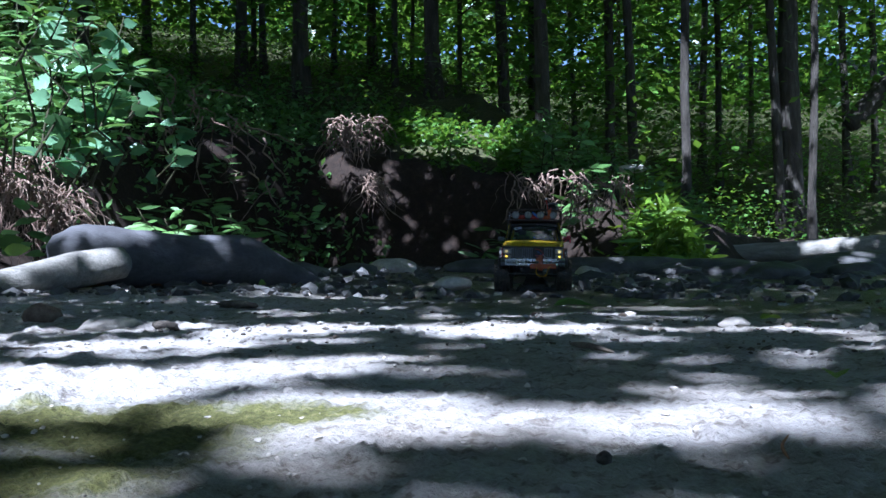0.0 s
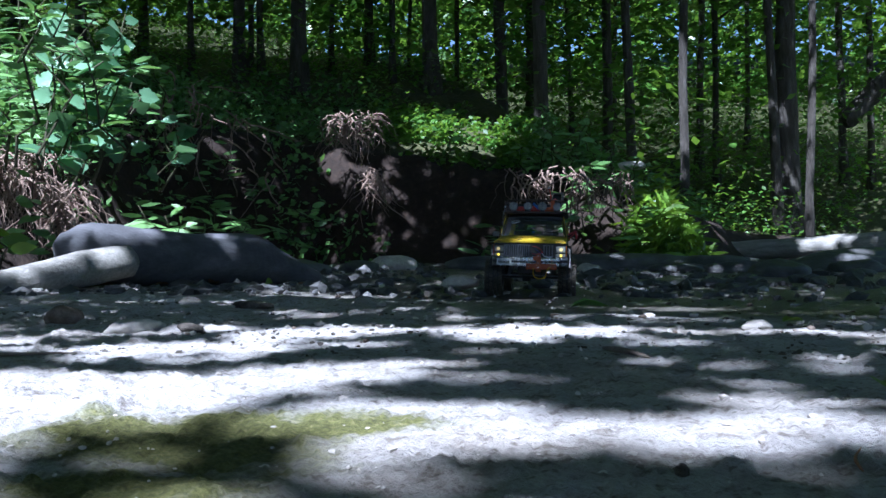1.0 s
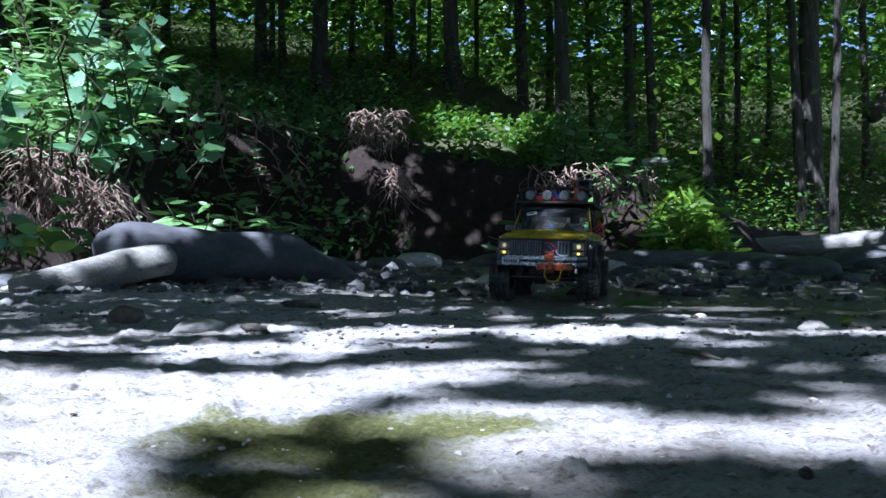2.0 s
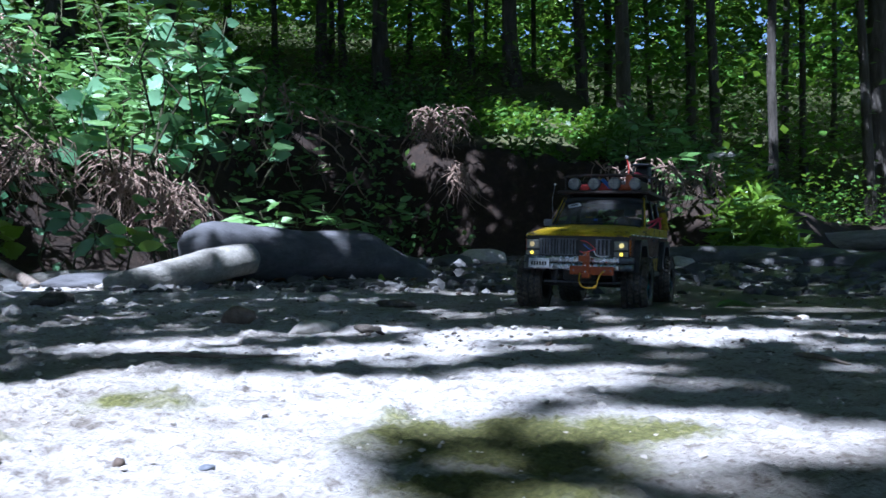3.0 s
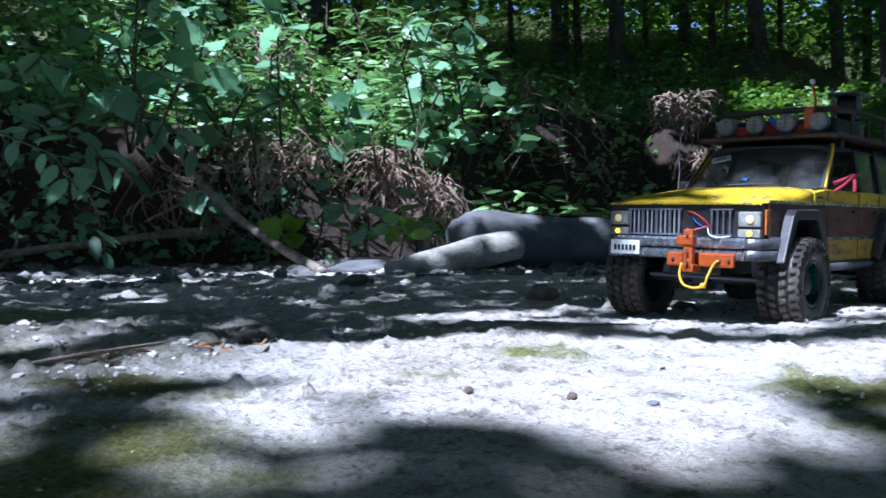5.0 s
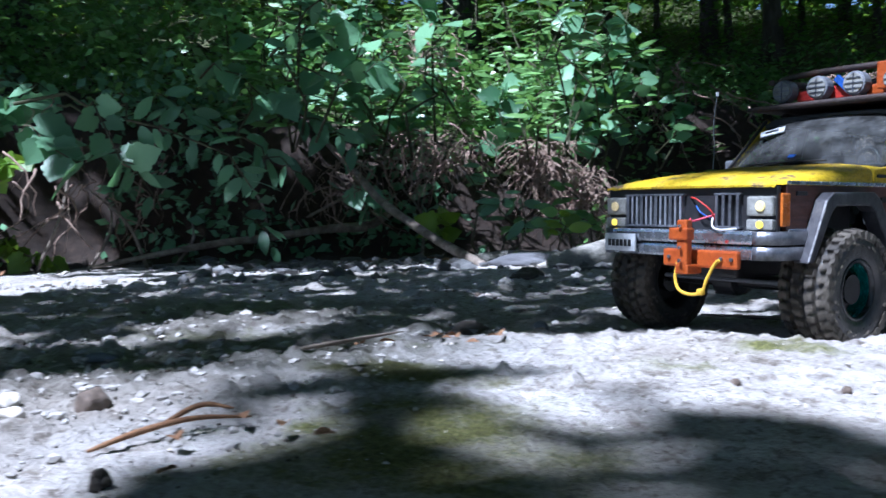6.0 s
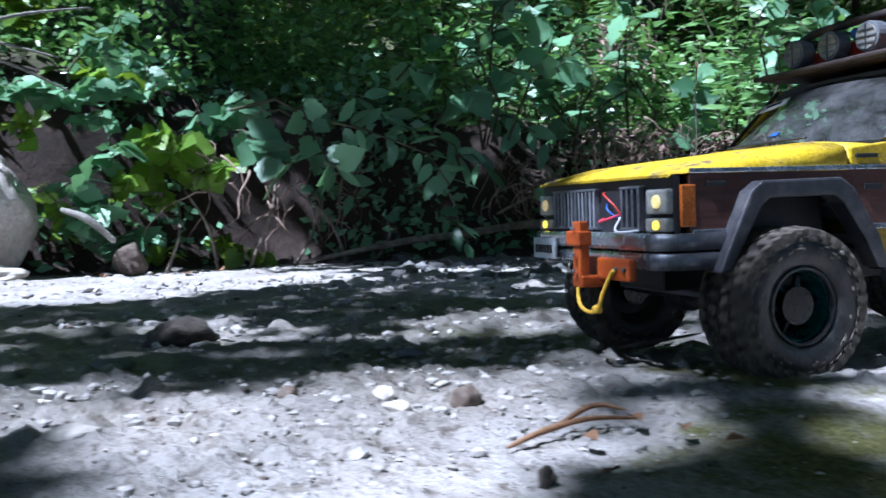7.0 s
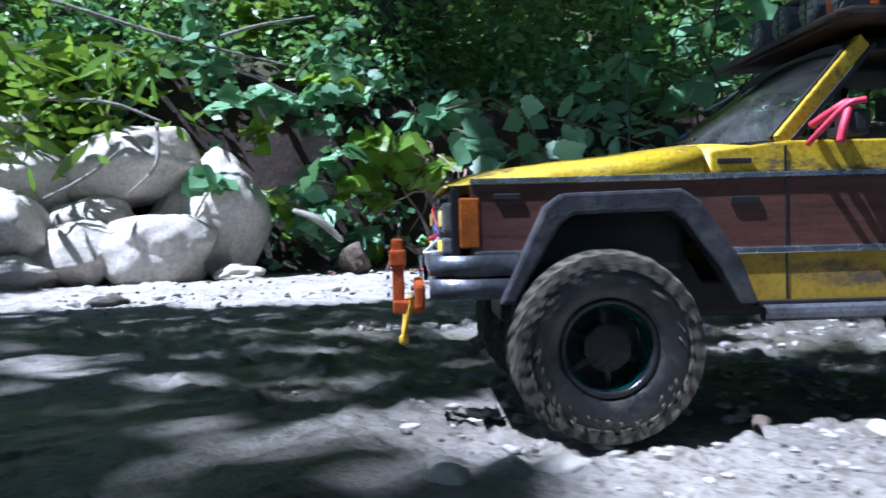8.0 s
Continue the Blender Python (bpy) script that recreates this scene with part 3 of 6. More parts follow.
def build_truck():
    T = truck
    wheels = [build_wheel(T, x, s) for x in (0.0, -0.309) for s in (1, -1)]
    # hood
    st = []
    for x, zc in ((0.0795, 0.1335), (0.077, 0.1360), (0.066, 0.1400), (0.05, 0.1430), (0.02, 0.1465), (-0.02, 0.1505), (-0.056, 0.1545)):
        hw = 0.0895 if x < 0.07 else 0.0875
        zb = min(0.1345, zc - 0.002)
        st.append(half_ring(x, [(0, zc), (0.03, zc - 0.0004), (0.055, zc - 0.0004), (0.062, zc - 0.0016), (0.078, zc - 0.0026), (hw - 0.003, max(zb, zc - 0.0055)), (hw, max(zb - 0.001, zc - 0.0095))], 0.1330))
    part("hood", loft_bm(st), YELLOW, T, "scuffed yellow hood")
    st = [half_ring(x, [(0, zc), (0.05, zc), (0.078, zc - 0.003), (0.086, zc - 0.006), (0.0880, 0.1365)], 0.1365) for x, zc in ((-0.056, 0.1545), (-0.075, 0.1548), (-0.105, 0.153))]
    part("cowl", loft_bm(st), YELLOW, T)
    for s in (1, -1):
        part("hood_vent", box_bm(0.018, 0.002, 0.0028, (-0.072, s * 0.0900, 0.1425), 0.0006), BLACK, T)
    # side panels in three bands, arches cut out
    arch = [(0.050, 0.068), (0.045, 0.080), (0.026, 0.116), (0.018, 0.121), (-0.038, 0.122), (-0.047, 0.117), (-0.066, 0.090), (-0.074, 0.068)]
    rear = [(x - 0.309, z) for x, z in arch]
    for s in (1, -1):
        y0, y1 = s * 0.0850, s * 0.0895
        mid = [(0.066, 0.1335), (0.066, 0.097)] + [(0.052, 0.097), (0.0368, 0.097)] + arch[2:6] + [(-0.0615, 0.097)] + [(-0.2735, 0.097)] + rear[2:6] + [(-0.3705, 0.097), (-0.41, 0.097), (-0.412, 0.1335)]
        side_ob = part("side_panel", prism_bm(mid, y0, y1, 0.0006), WOODGRAIN, T, "brown woodgrain side panel")
        low = [(-0.062, 0.0945), (-0.0735, 0.069), (-0.262, 0.069), (-0.2725, 0.0945)]
        part("lower_panel", prism_bm(low, y0, y1, 0.0006), LOWYELLOW, T, "dusty yellow lower panel")
        up = [(-0.060, 0.1365), (-0.060, 0.1480), (-0.10, 0.1525), (-0.41, 0.1525), (-0.412, 0.1365)]
        part("shoulder_panel", prism_bm(up, s * 0.080, s * 0.0892, 0.0012), YELLOW, T, "yellow shoulder panel with peeling film")
        part("trim_strip", prism_bm([(0.066, 0.1332), (0.066, 0.1362), (-0.412, 0.1372), (-0.412, 0.1342)], s * 0.0892, s * 0.0908, 0.0005), CHROME, side_ob, "thin chrome strip")
        part("trim_strip", prism_bm([(-0.066, 0.0940), (-0.066, 0.0975), (-0.270, 0.0975), (-0.270, 0.0940)], s * 0.0892, s * 0.0910, 0.0005), CHROME, side_ob, "thin chrome strip")
        part("trim_strip", prism_bm([(0.064, 0.0965), (0.064, 0.0988), (0.040, 0.0988), (0.040, 0.0965)], s * 0.0892, s * 0.0908, 0.0004), CHROME, side_ob)
        for dx in (-0.0985, -0.205, -0.285):
            part("door_gap", prism_bm([(dx, 0.070), (dx, 0.150), (dx - 0.0012, 0.150), (dx - 0.0012, 0.070)], s * 0.0890, s * 0.0899), BLACK, side_ob)
        part("badge", box_bm(0.014, 0.0016, 0.0035, (0.047, s * 0.0900, 0.1265), 0.0006), BLACK, side_ob)
        part("badge", box_bm(0.015, 0.0016, 0.0042, (-0.077, s * 0.0900, 0.122), 0.0006), BLACK, side_ob)
        for hx in (-0.19, -0.272):
            part("door_handle", box_bm(0.018, 0.003, 0.004, (hx, s * 0.0908, 0.128), 0.001), BLACK, side_ob)
        part("amber_marker", box_bm(0.0105, 0.003, 0.026, (0.0665, s * 0.0885, 0.1135), 0.0010), AMBER if s > 0 else RED, T, "amber corner lens" if s > 0 else "red corner lens")
        # flares
        for ox in (0.0, -0.309):
            outer = [(0.053, 0.072), (0.047, 0.084), (0.029, 0.121), (0.020, 0.1275), (-0.041, 0.1285), (-0.051, 0.122), (-0.071, 0.092), (-0.080, 0.069)]
            inner = [(0.045, 0.072), (0.039, 0.082), (0.021, 0.112), (0.0145, 0.1165), (-0.034, 0.1172), (-0.042, 0.112), (-0.061, 0.086), (-0.070, 0.069)]
            poly = [(x + ox, z) for x, z in outer] + [(x + ox, z) for x, z in inner[::-1]]
            part("fender_flare", prism_bm(poly, s * 0.0870, s * 0.1010, 0.0018), FLARE, T, "dusty black fender flare")
            part("wheel_well", prism_bm([(x + ox, z) for x, z in inner], s * 0.050, s * 0.054), BLACK, T)
        part("rock_slider", cyl_bm(0.0045, 0.16, "X", (-0.165, s * 0.092, 0.063), 10), DULLCHROME, T, "scuffed metal rock slider")
        part("slider_plate", box_bm(0.165, 0.012, 0.003, (-0.165, s * 0.086, 0.068), 0.0008), BLACK, T)
    # chassis, axles, shocks
    part("chassis", box_bm(0.40, 0.060, 0.022, (-0.155, 0, 0.066), 0.003), BLACK, T)
    for ax in (0.0, -0.309):
        part("axle", cyl_bm(0.006, 0.15, "Y", (ax, 0, WR), 12), BLACK, T)
        part("differential", cyl_bm(0.014, 0.022, "Y", (ax, -0.01, WR), 16, bevel=0.003), BLACK, T)
        for s in (1, -1):
            part("shock", tube_bm([(ax + 0.01, s * 0.055, WR), (ax - 0.004, s * 0.045, 0.115)], 0.005, 8, 4), GREYP, T)
        part("steering_link", cyl_bm(0.002, 0.14, "Y", (ax + 0.018, 0, WR + 0.002), 8), GREYP, T)
    part("engine_bay", box_bm(0.10, 0.150, 0.045, (0.0, 0, 0.108), 0.004), BLACK, T)
    part("floor_pan", box_bm(0.33, 0.165, 0.004, (-0.24, 0, 0.082), 0.001), BLACK, T)
    # front: grille panel with slots, lamps, bumper
    face = part("grille_panel", box_bm(0.005, 0.176, 0.036, (0.0735, 0, 0.1145), 0.0012), BLACK, T, "black front panel")
    for y in np.linspace(-0.0615, -0.002, 12):
        part("grille_bar", box_bm(0.006, 0.0022 if int(round((y + 0.0615) / 0.00541)) % 3 else 0.0034, 0.0255, (0.0775, float(y), 0.1128), 0.0006), DULLCHROME if int(round((y + 0.0615) / 0.00541)) % 3 == 0 else GREYP, face)
    for y in (0.035, 0.0415, 0.048, 0.0550):
        part("grille_bar", box_bm(0.006, 0.0026, 0.0255, (0.0775, y, 0.1128), 0.0006), DULLCHROME, face)
    for y0, y1 in ((-0.063, 0.0), (0.034, 0.0565)):
        for z in (0.1262, 0.0995):
            part("grille_rim", box_bm(0.006, y1 - y0 + 0.003, 0.0018, (0.0777, (y0 + y1) / 2, z), 0.0005), DULLCHROME, face)
    part("wire", tube_bm([(0.076, 0.006, 0.124), (0.083, 0.018, 0.122), (0.081, 0.03, 0.113), (0.077, 0.032, 0.104)], 0.0007, 6), RED, face)
    part("wire", tube_bm([(0.077, 0.006, 0.106), (0.086, 0.015, 0.104), (0.082, 0.025, 0.107), (0.077, 0.033, 0.110)], 0.0008, 6), PINK, face)
    part("wire", tube_bm([(0.078, 0.030, 0.107), (0.086, 0.036, 0.100), (0.089, 0.046, 0.0975), (0.08, 0.055, 0.0985)], 0.0009, 6), WHITE, face)
    part("wire", tube_bm([(0.077, 0.012, 0.118), (0.082, 0.02, 0.112), (0.078, 0.028, 0.106)], 0.0007, 6), BLUE, face)
    for s in (1, -1):
        hl = part("headlight", box_bm(0.006, 0.0235, 0.0155, (0.0775, s * 0.0755, 0.1165), 0.0018), LENS, T, "dusty square headlight glass")
        part("bulb", cyl_bm(0.0042, 0.003, "X", (0.0805, s * 0.0765, 0.1165), 16, bevel=0.0008), LAMP_ON if s > 0 else LAMP_DIM, hl, "glowing yellow bulb")
        tl = part("turn_signal", box_bm(0.006, 0.0235, 0.0085, (0.0780, s * 0.0755, 0.1020), 0.0014), LENS, T)
        part("bulb", cyl_bm(0.0030, 0.003, "X", (0.0810, s * 0.0765, 0.1020), 12, bevel=0.0006), SIGNAL, tl, "glowing amber bulb")
    bump_ob = part("front_bumper", box_bm(0.014, 0.150, 0.011, (0.0805, 0, 0.0915), 0.0026), CHROME, T, "scuffed chrome bumper bar")
    part("bumper_valance", box_bm(0.013, 0.150, 0.011, (0.0785, 0, 0.0795), 0.0026), CHROME, bump_ob, "dirty chrome lower bumper bar")
    for s in (1, -1):
        for z, m in ((0.0915, DULLCHROME), (0.0795, DULLCHROME)):
            st = []
            for k in range(7):
                a = radians(90 * k / 6)
                cx, cy = 0.0665 + 0.021 * math.cos(a), s * (0.0745 + 0.0185 * math.sin(a))
                px, py = 0.0665 + 0.009 * math.cos(a), s * (0.0745 + 0.0075 * math.sin(a))
                st.append([(cx, cy, z - 0.0052), (cx, cy, z + 0.0052), (px, py, z + 0.0052), (px, py, z - 0.0052)])
            cx = 0.042
            st.append([(cx, s * 0.093, z - 0.0052), (cx, s * 0.093, z + 0.0052), (cx, s * 0.082, z + 0.0052), (cx, s * 0.082, z - 0.0052)])
            part("bumper_end", loft_bm(st), m, bump_ob, "black-stained bumper corner")
    plate = part("number_plate", box_bm(0.002, 0.036, 0.0155, (0.0895, -0.0615, 0.0845), 0.0006, Matrix.Rotation(0, 3, "Z")), WHITE, bump_ob, "small white number plate")
    for k in range(6):
        part("plate_bar", box_bm(0.0008, 0.003, 0.006, (0.0908, -0.0735 + k * 0.0048, 0.084)), BLACK, bump_ob)
    part("winch_plate", box_bm(0.006, 0.074, 0.0145, (0.0925, 0.030, 0.0740), 0.002), ORANGE, T, "scratched orange winch plate")
    part("winch_base", box_bm(0.018, 0.013, 0.008, (0.0990, 0.023, 0.0655), 0.0015), ORANGE, T)
    post = part("hitch_post", box_bm(0.007, 0.0105, 0.044, (0.1045, 0.023, 0.0835), 0.0014), ORANGE, T, "upright orange hitch post")
    part("hitch_bracket", box_bm(0.010, 0.0185, 0.010, (0.1045, 0.020, 0.0940), 0.0014), ORANGE, post)
    for z in (0.0725, 0.083, 0.1005):
        part("bolt", cyl_bm(0.0014, 0.002, "X", (0.1105, 0.023, z), 8), CHROME, post)
    for y in (0.0, 0.052, 0.062):
        part("bolt", cyl_bm(0.0016, 0.002, "X", (0.0962, y, 0.0745), 8), DULLCHROME, T)
    part("tow_rope", tube_bm([(0.099, 0.012, 0.070), (0.101, 0.011, 0.058), (0.102, 0.016, 0.048), (0.102, 0.028, 0.045), (0.102, 0.039, 0.048), (0.100, 0.042, 0.058), (0.097, 0.047, 0.070), (0.097, 0.052, 0.074)], 0.0014, 8), ROPE, T, "loop of yellow tow rope")
    part("rope_knot", box_bm(0.0055, 0.006, 0.0055, (0.102, 0.038, 0.0478), 0.002), ROPE, T)
    part("grommet", cyl_bm(0.0012, 0.002, "X", (0.091, 0.054, 0.0885), 6), RED, T)
    # greenhouse: screen, pillars, roof, panes
    rows, cols = 5, 9
    scr = bmesh.new()
    grid = []
    for i in range(rows):
        u = i / (rows - 1)
        line = []
        for k in range(cols):
            v = -1 + 2 * k / (cols - 1)
            y = v * (0.0835 + (0.0735 - 0.0835) * u)
            x = (-0.0600 - 0.0345 * v * v) * (1 - u) + (-0.1400 - 0.0080 * v * v) * u
            z = 0.1535 + u * (0.2065 - 0.1535)
            line.append(scr.verts.new((x, y, z)))
        grid.append(line)
    for i in range(rows - 1):
        for k in range(cols - 1):
            f = scr.faces.new((grid[i][k], grid[i][k + 1], grid[i + 1][k + 1], grid[i + 1][k]))
            f.smooth = True
    ws = part("windscreen", scr, GLASS, T, "dusty reflective windscreen")
    for s in (1, -1):
        part("wiper", tube_bm([(-0.063, s * 0.01 - 0.03, 0.1565), (-0.064, s * 0.01, 0.158), (-0.068, s * 0.01 + 0.03, 0.1585)], 0.0009, 6), BLACK, ws)
    part("sticker", box_bm(0.0010, 0.024, 0.012, (-0.1180, -0.050, 0.1925), 0, Matrix.Rotation(radians(-57), 3, "Y") @ Matrix.Rotation(radians(24), 3, "X")), WHITE, ws, "white sticker on the windscreen")
    part("sticker_bar", box_bm(0.0010, 0.013, 0.0022, (-0.1171, -0.050, 0.1931), 0, Matrix.Rotation(radians(-57), 3, "Y") @ Matrix.Rotation(radians(24), 3, "X")), BLACK, ws)
    part("sticker", box_bm(0.0010, 0.007, 0.005, (-0.0740, 0.001, 0.1640), 0, Matrix.Rotation(radians(-57), 3, "Y")), BLUE, ws, "small pale blue sticker")
    for s in (1, -1):
        part("a_pillar", bar_bm((-0.097, s * 0.0855, 0.1520), (-0.1485, s * 0.0755, 0.2065), 0.0055, 0.0085), YELLOW, T, "yellow windscreen pillar")
        part("pillar_seal", bar_bm((-0.0925, s * 0.0850, 0.1535), (-0.1435, s * 0.0750, 0.2070), 0.0030, 0.0030), BLACK, T)
        part("window_seal", bar_bm((-0.104, s * 0.0862, 0.1525), (-0.1545, s * 0.0762, 0.2045), 0.0030, 0.0028), BLACK, T)
        for px, w in ((-0.212, 0.008), (-0.292, 0.008), (-0.400, 0.016)):
            part("pillar", bar_bm((px, s * 0.0865, 0.1515), (px - 0.003, s * 0.0757, 0.2055), 0.0055, w), BLACK if px > -0.39 else YELLOW, T)
        for x0, x1 in ((-0.30, -0.392), (-0.216, -0.288)):
            pane = bmesh.new()
            vs = [pane.verts.new(p) for p in ((x0, s * 0.0858, 0.152), (x1, s * 0.0858, 0.152), (x1 - 0.002, s * 0.0758, 0.204), (x0 - 0.002, s * 0.0758, 0.204))]
            pane.faces.new(vs)
            part("side_pane", pane, GLASS, T)
        m = part("mirror", box_bm(0.010, 0.019, 0.0135, (-0.128, s * 0.1025, 0.1595), 0.0030), GREYP if s < 0 else BLACK, T, "black door mirror" if s > 0 else "grey door mirror")
        part("mirror_arm", box_bm(0.008, 0.012, 0.005, (-0.128, s * 0.091, 0.156), 0.001), BLACK, m)
        if s > 0:
            part("ribbon", tube_bm([(-0.113, 0.090, 0.160), (-0.118, 0.104, 0.166), (-0.124, 0.108, 0.169), (-0.119, 0.112, 0.158), (-0.117, 0.112, 0.149)], 0.0022, 6), PINK, m, "red ribbon tied round the mirror")
            part("ribbon", tube_bm([(-0.110, 0.092, 0.150), (-0.114, 0.102, 0.158), (-0.122, 0.110, 0.168), (-0.130, 0.113, 0.170)], 0.0017, 6), PINK, m)
    st = [half_ring(x, [(0, z), (0.045, z - 0.0003), (0.066, z - 0.0022), (0.0745, z - 0.006), (0.077, z - 0.010)], z - 0.011) for x, z in ((-0.1405, 0.2085), (-0.148, 0.2110), (-0.20, 0.2135), (-0.30, 0.2135), (-0.40, 0.2115), (-0.410, 0.209))]
    part("roof", loft_bm(st), BLACK, T, "dark roof panel")
    part("tailgate", box_bm(0.006, 0.170, 0.085, (-0.410, 0, 0.112), 0.002), WOODGRAIN, T)
    part("rear_bumper", box_bm(0.014, 0.180, 0.022, (-0.419, 0, 0.082), 0.003), DULLCHROME, T)
    for s in (1, -1):
        part("tail_light", box_bm(0.005, 0.016, 0.024, (-0.4135, s * 0.074, 0.118), 0.0012), RED, T)
    # cabin
    part("dashboard", box_bm(0.03, 0.158, 0.022, (-0.110, 0, 0.1445), 0.004), BLACK, T)
    for y in (0.038, -0.038):
        seat = part("seat", join_bm(box_bm(0.045, 0.046, 0.015, (-0.195, y, 0.105), 0.005), box_bm(0.014, 0.046, 0.065, (-0.222, y, 0.140), 0.005, Matrix.Rotation(radians(-8), 3, "Y"))), SEAT, T, "grey bucket seat")
        part("headrest", box_bm(0.010, 0.024, 0.017, (-0.228, y, 0.184), 0.004), SEAT, seat)
    part("rear_bench", box_bm(0.03, 0.14, 0.06, (-0.31, 0, 0.125), 0.006), SEAT, T)
    part("steering_wheel", tube_bm([(-0.14 + 0.006 * math.cos(a), 0.038 + 0.015 * math.cos(a), 0.158 + 0.014 * math.sin(a)) for a in np.linspace(0, 6.28, 13)], 0.0018, 6), BLACK, T)
    # whip mast on the far front wing
    part("mast", tube_bm([(-0.062, -0.080, 0.150), (-0.061, -0.0775, 0.175), (-0.062, -0.0795, 0.20), (-0.060, -0.074, 0.228)], 0.0006, 6), GREYP, T, "thin grey whip aerial")
    part("mast_tip", cyl_bm(0.0017, 0.004, "Z", (-0.060, -0.074, 0.229), 8), WHITE, T)
    # roof rack: tray, rails, lamps, load
    tray = part("rack_tray", box_bm(0.265, 0.176, 0.0065, (-0.268, 0, 0.2195), 0.002), RACK, T, "rusty dark roof tray")
    part("rack_lip", box_bm(0.012, 0.176, 0.004, (-0.1335, 0, 0.2195), 0.0015, Matrix.Rotation(radians(12), 3, "Y")), RACK, tray)
    for s in (1, -1):
        part("rack_rail", tube_bm([(-0.158, s * 0.080, 0.249), (-0.20, s * 0.0845, 0.2515), (-0.30, s * 0.0845, 0.2515), (-0.392, s * 0.083, 0.2515)], 0.0032, 8), RACK, tray)
        for x in (-0.19, -0.25, -0.31, -0.37):
            part("rack_post", cyl_bm(0.0022, 0.032, "Z", (x, s * 0.0845, 0.2365), 8), RACK, tray)
        part("rack_foot", box_bm(0.012, 0.006, 0.014, (-0.18, s * 0.074, 0.2135), 0.001), BLACK, tray)
        part("rack_foot", box_bm(0.012, 0.006, 0.014, (-0.36, s * 0.074, 0.2135), 0.001), BLACK, tray)
    part("rack_rail", tube_bm([(-0.172, -0.078, 0.2515), (-0.164, -0.05, 0.2535), (-0.162, 0.0, 0.254), (-0.164, 0.05, 0.2535), (-0.172, 0.078, 0.2515)], 0.0034, 8), RACK, tray, "front rail of the rack")
    for i, y in enumerate((-0.0585, -0.0195, 0.0195, 0.0585)):
        lamp = part("roof_lamp", cyl_bm(0.0118, 0.013, "X", (-0.1515, y, 0.2365), 22, r2=0.0118, bevel=0.002), GREYP, T, "round roof spotlight with mesh guard")
        part("lens", cyl_bm(0.0098, 0.002, "X", (-0.1452, y, 0.2365), 22, bevel=0.0008), LENS, lamp)
        part("guard", join_bm(box_bm(0.001, 0.019, 0.0011, (-0.1440, y, 0.2365)), box_bm(0.001, 0.0011, 0.019, (-0.1440, y, 0.2365)), box_bm(0.001, 0.015, 0.0011, (-0.1440, y, 0.2415)), box_bm(0.001, 0.015, 0.0011, (-0.1440, y, 0.2315))), DULLCHROME, lamp)
        part("lamp_foot", box_bm(0.006, 0.008, 0.010, (-0.152, y, 0.2265), 0.001), RACK, lamp)
    part("orange_strap", box_bm(0.006, 0.011, 0.026, (-0.148, 0.0475, 0.241), 0.0015), ORANGE, T, "orange tie strap on the rack")
    part("red_can", box_bm(0.016, 0.028, 0.015, (-0.168, 0.0, 0.2312), 0.003), RED, T, "red canister on the rack")
    part("red_can", box_bm(0.014, 0.022, 0.013, (-0.166, -0.040, 0.2302), 0.003), RED, T)
    part("orange_can", box_bm(0.016, 0.026, 0.012, (-0.166, 0.038, 0.2295), 0.003), ORANGE, T)
    part("blue_strap", bar_bm((-0.158, -0.006, 0.246), (-0.156, 0.012, 0.229), 0.004, 0.007), BLUE, T)
    part("case", box_bm(0.09, 0.13, 0.020, (-0.235, 0, 0.236), 0.004), BLACK, T, "dark storage case on the rack")
    part("case", box_bm(0.085, 0.10, 0.026, (-0.335, -0.01, 0.239), 0.004), GREYP, T, "grey storage case on the rack")
    spare = part("winch_drum", cyl_bm(0.017, 0.024, "Y", (-0.262, 0.056, 0.2635), 18, bevel=0.003), BLACK, T, "dark coil lashed on the rack")
    part("coil_frame", join_bm(box_bm(0.006, 0.005, 0.030, (-0.250, 0.040, 0.262), 0.001), box_bm(0.006, 0.005, 0.030, (-0.250, 0.072, 0.262), 0.001), box_bm(0.05, 0.038, 0.003, (-0.260, 0.056, 0.281), 0.001)), GREYP, spare)
    part("flag_mast", tube_bm([(-0.185, 0.040, 0.250), (-0.184, 0.041, 0.268), (-0.186, 0.036, 0.289)], 0.0016, 6), RED, T, "short red mast with a white tip")
    part("mast_tip", cyl_bm(0.0034, 0.006, "Z", (-0.186, 0.036, 0.291), 10, bevel=0.001), WHITE, T)
    part("red_tie", tube_bm([(-0.20, 0.045, 0.251), (-0.21, 0.05, 0.262), (-0.222, 0.062, 0.258)], 0.0014, 6), PINK, T)
    return wheels


truck_wheels = build_truck()


# ---- the truck's way ----
CARPATH = [
    (0, -0.367, 2.966, -0.016, -84.2, -1.4, -0.7), (0.5, -0.355, 2.770, -0.016, -85.4, -1.7, -0.7), (1.0, -0.349, 2.566, -0.015, -86.6, -1.9, -0.7),
    (2.5, -0.381, 2.007, -0.010, -92.9, -2.2, -0.7), (3.0, -0.411, 1.829, -0.008, -94.7, -2.1, -0.6), (3.5, -0.445, 1.660, -0.003, -96.5, -2.3, -0.4), (4.0, -0.484, 1.488, -0.002, -98.3, -2.2, -0.4),
    (5.5, -0.589, 1.056, -0.004, -102.8, -2.9, -0.1), (6.5, -0.718, 0.744, 0.008, -106.4, -2.2, 0.1), (7.0, -0.796, 0.590, 0.009, -108.8, -1.8, 0.9),
    (7.5, -0.885, 0.427, 0.007, -110.9, -0.6, 0.9), (8.0, -0.987, 0.256, 0.012, -114.0, -1.2, -0.5)]


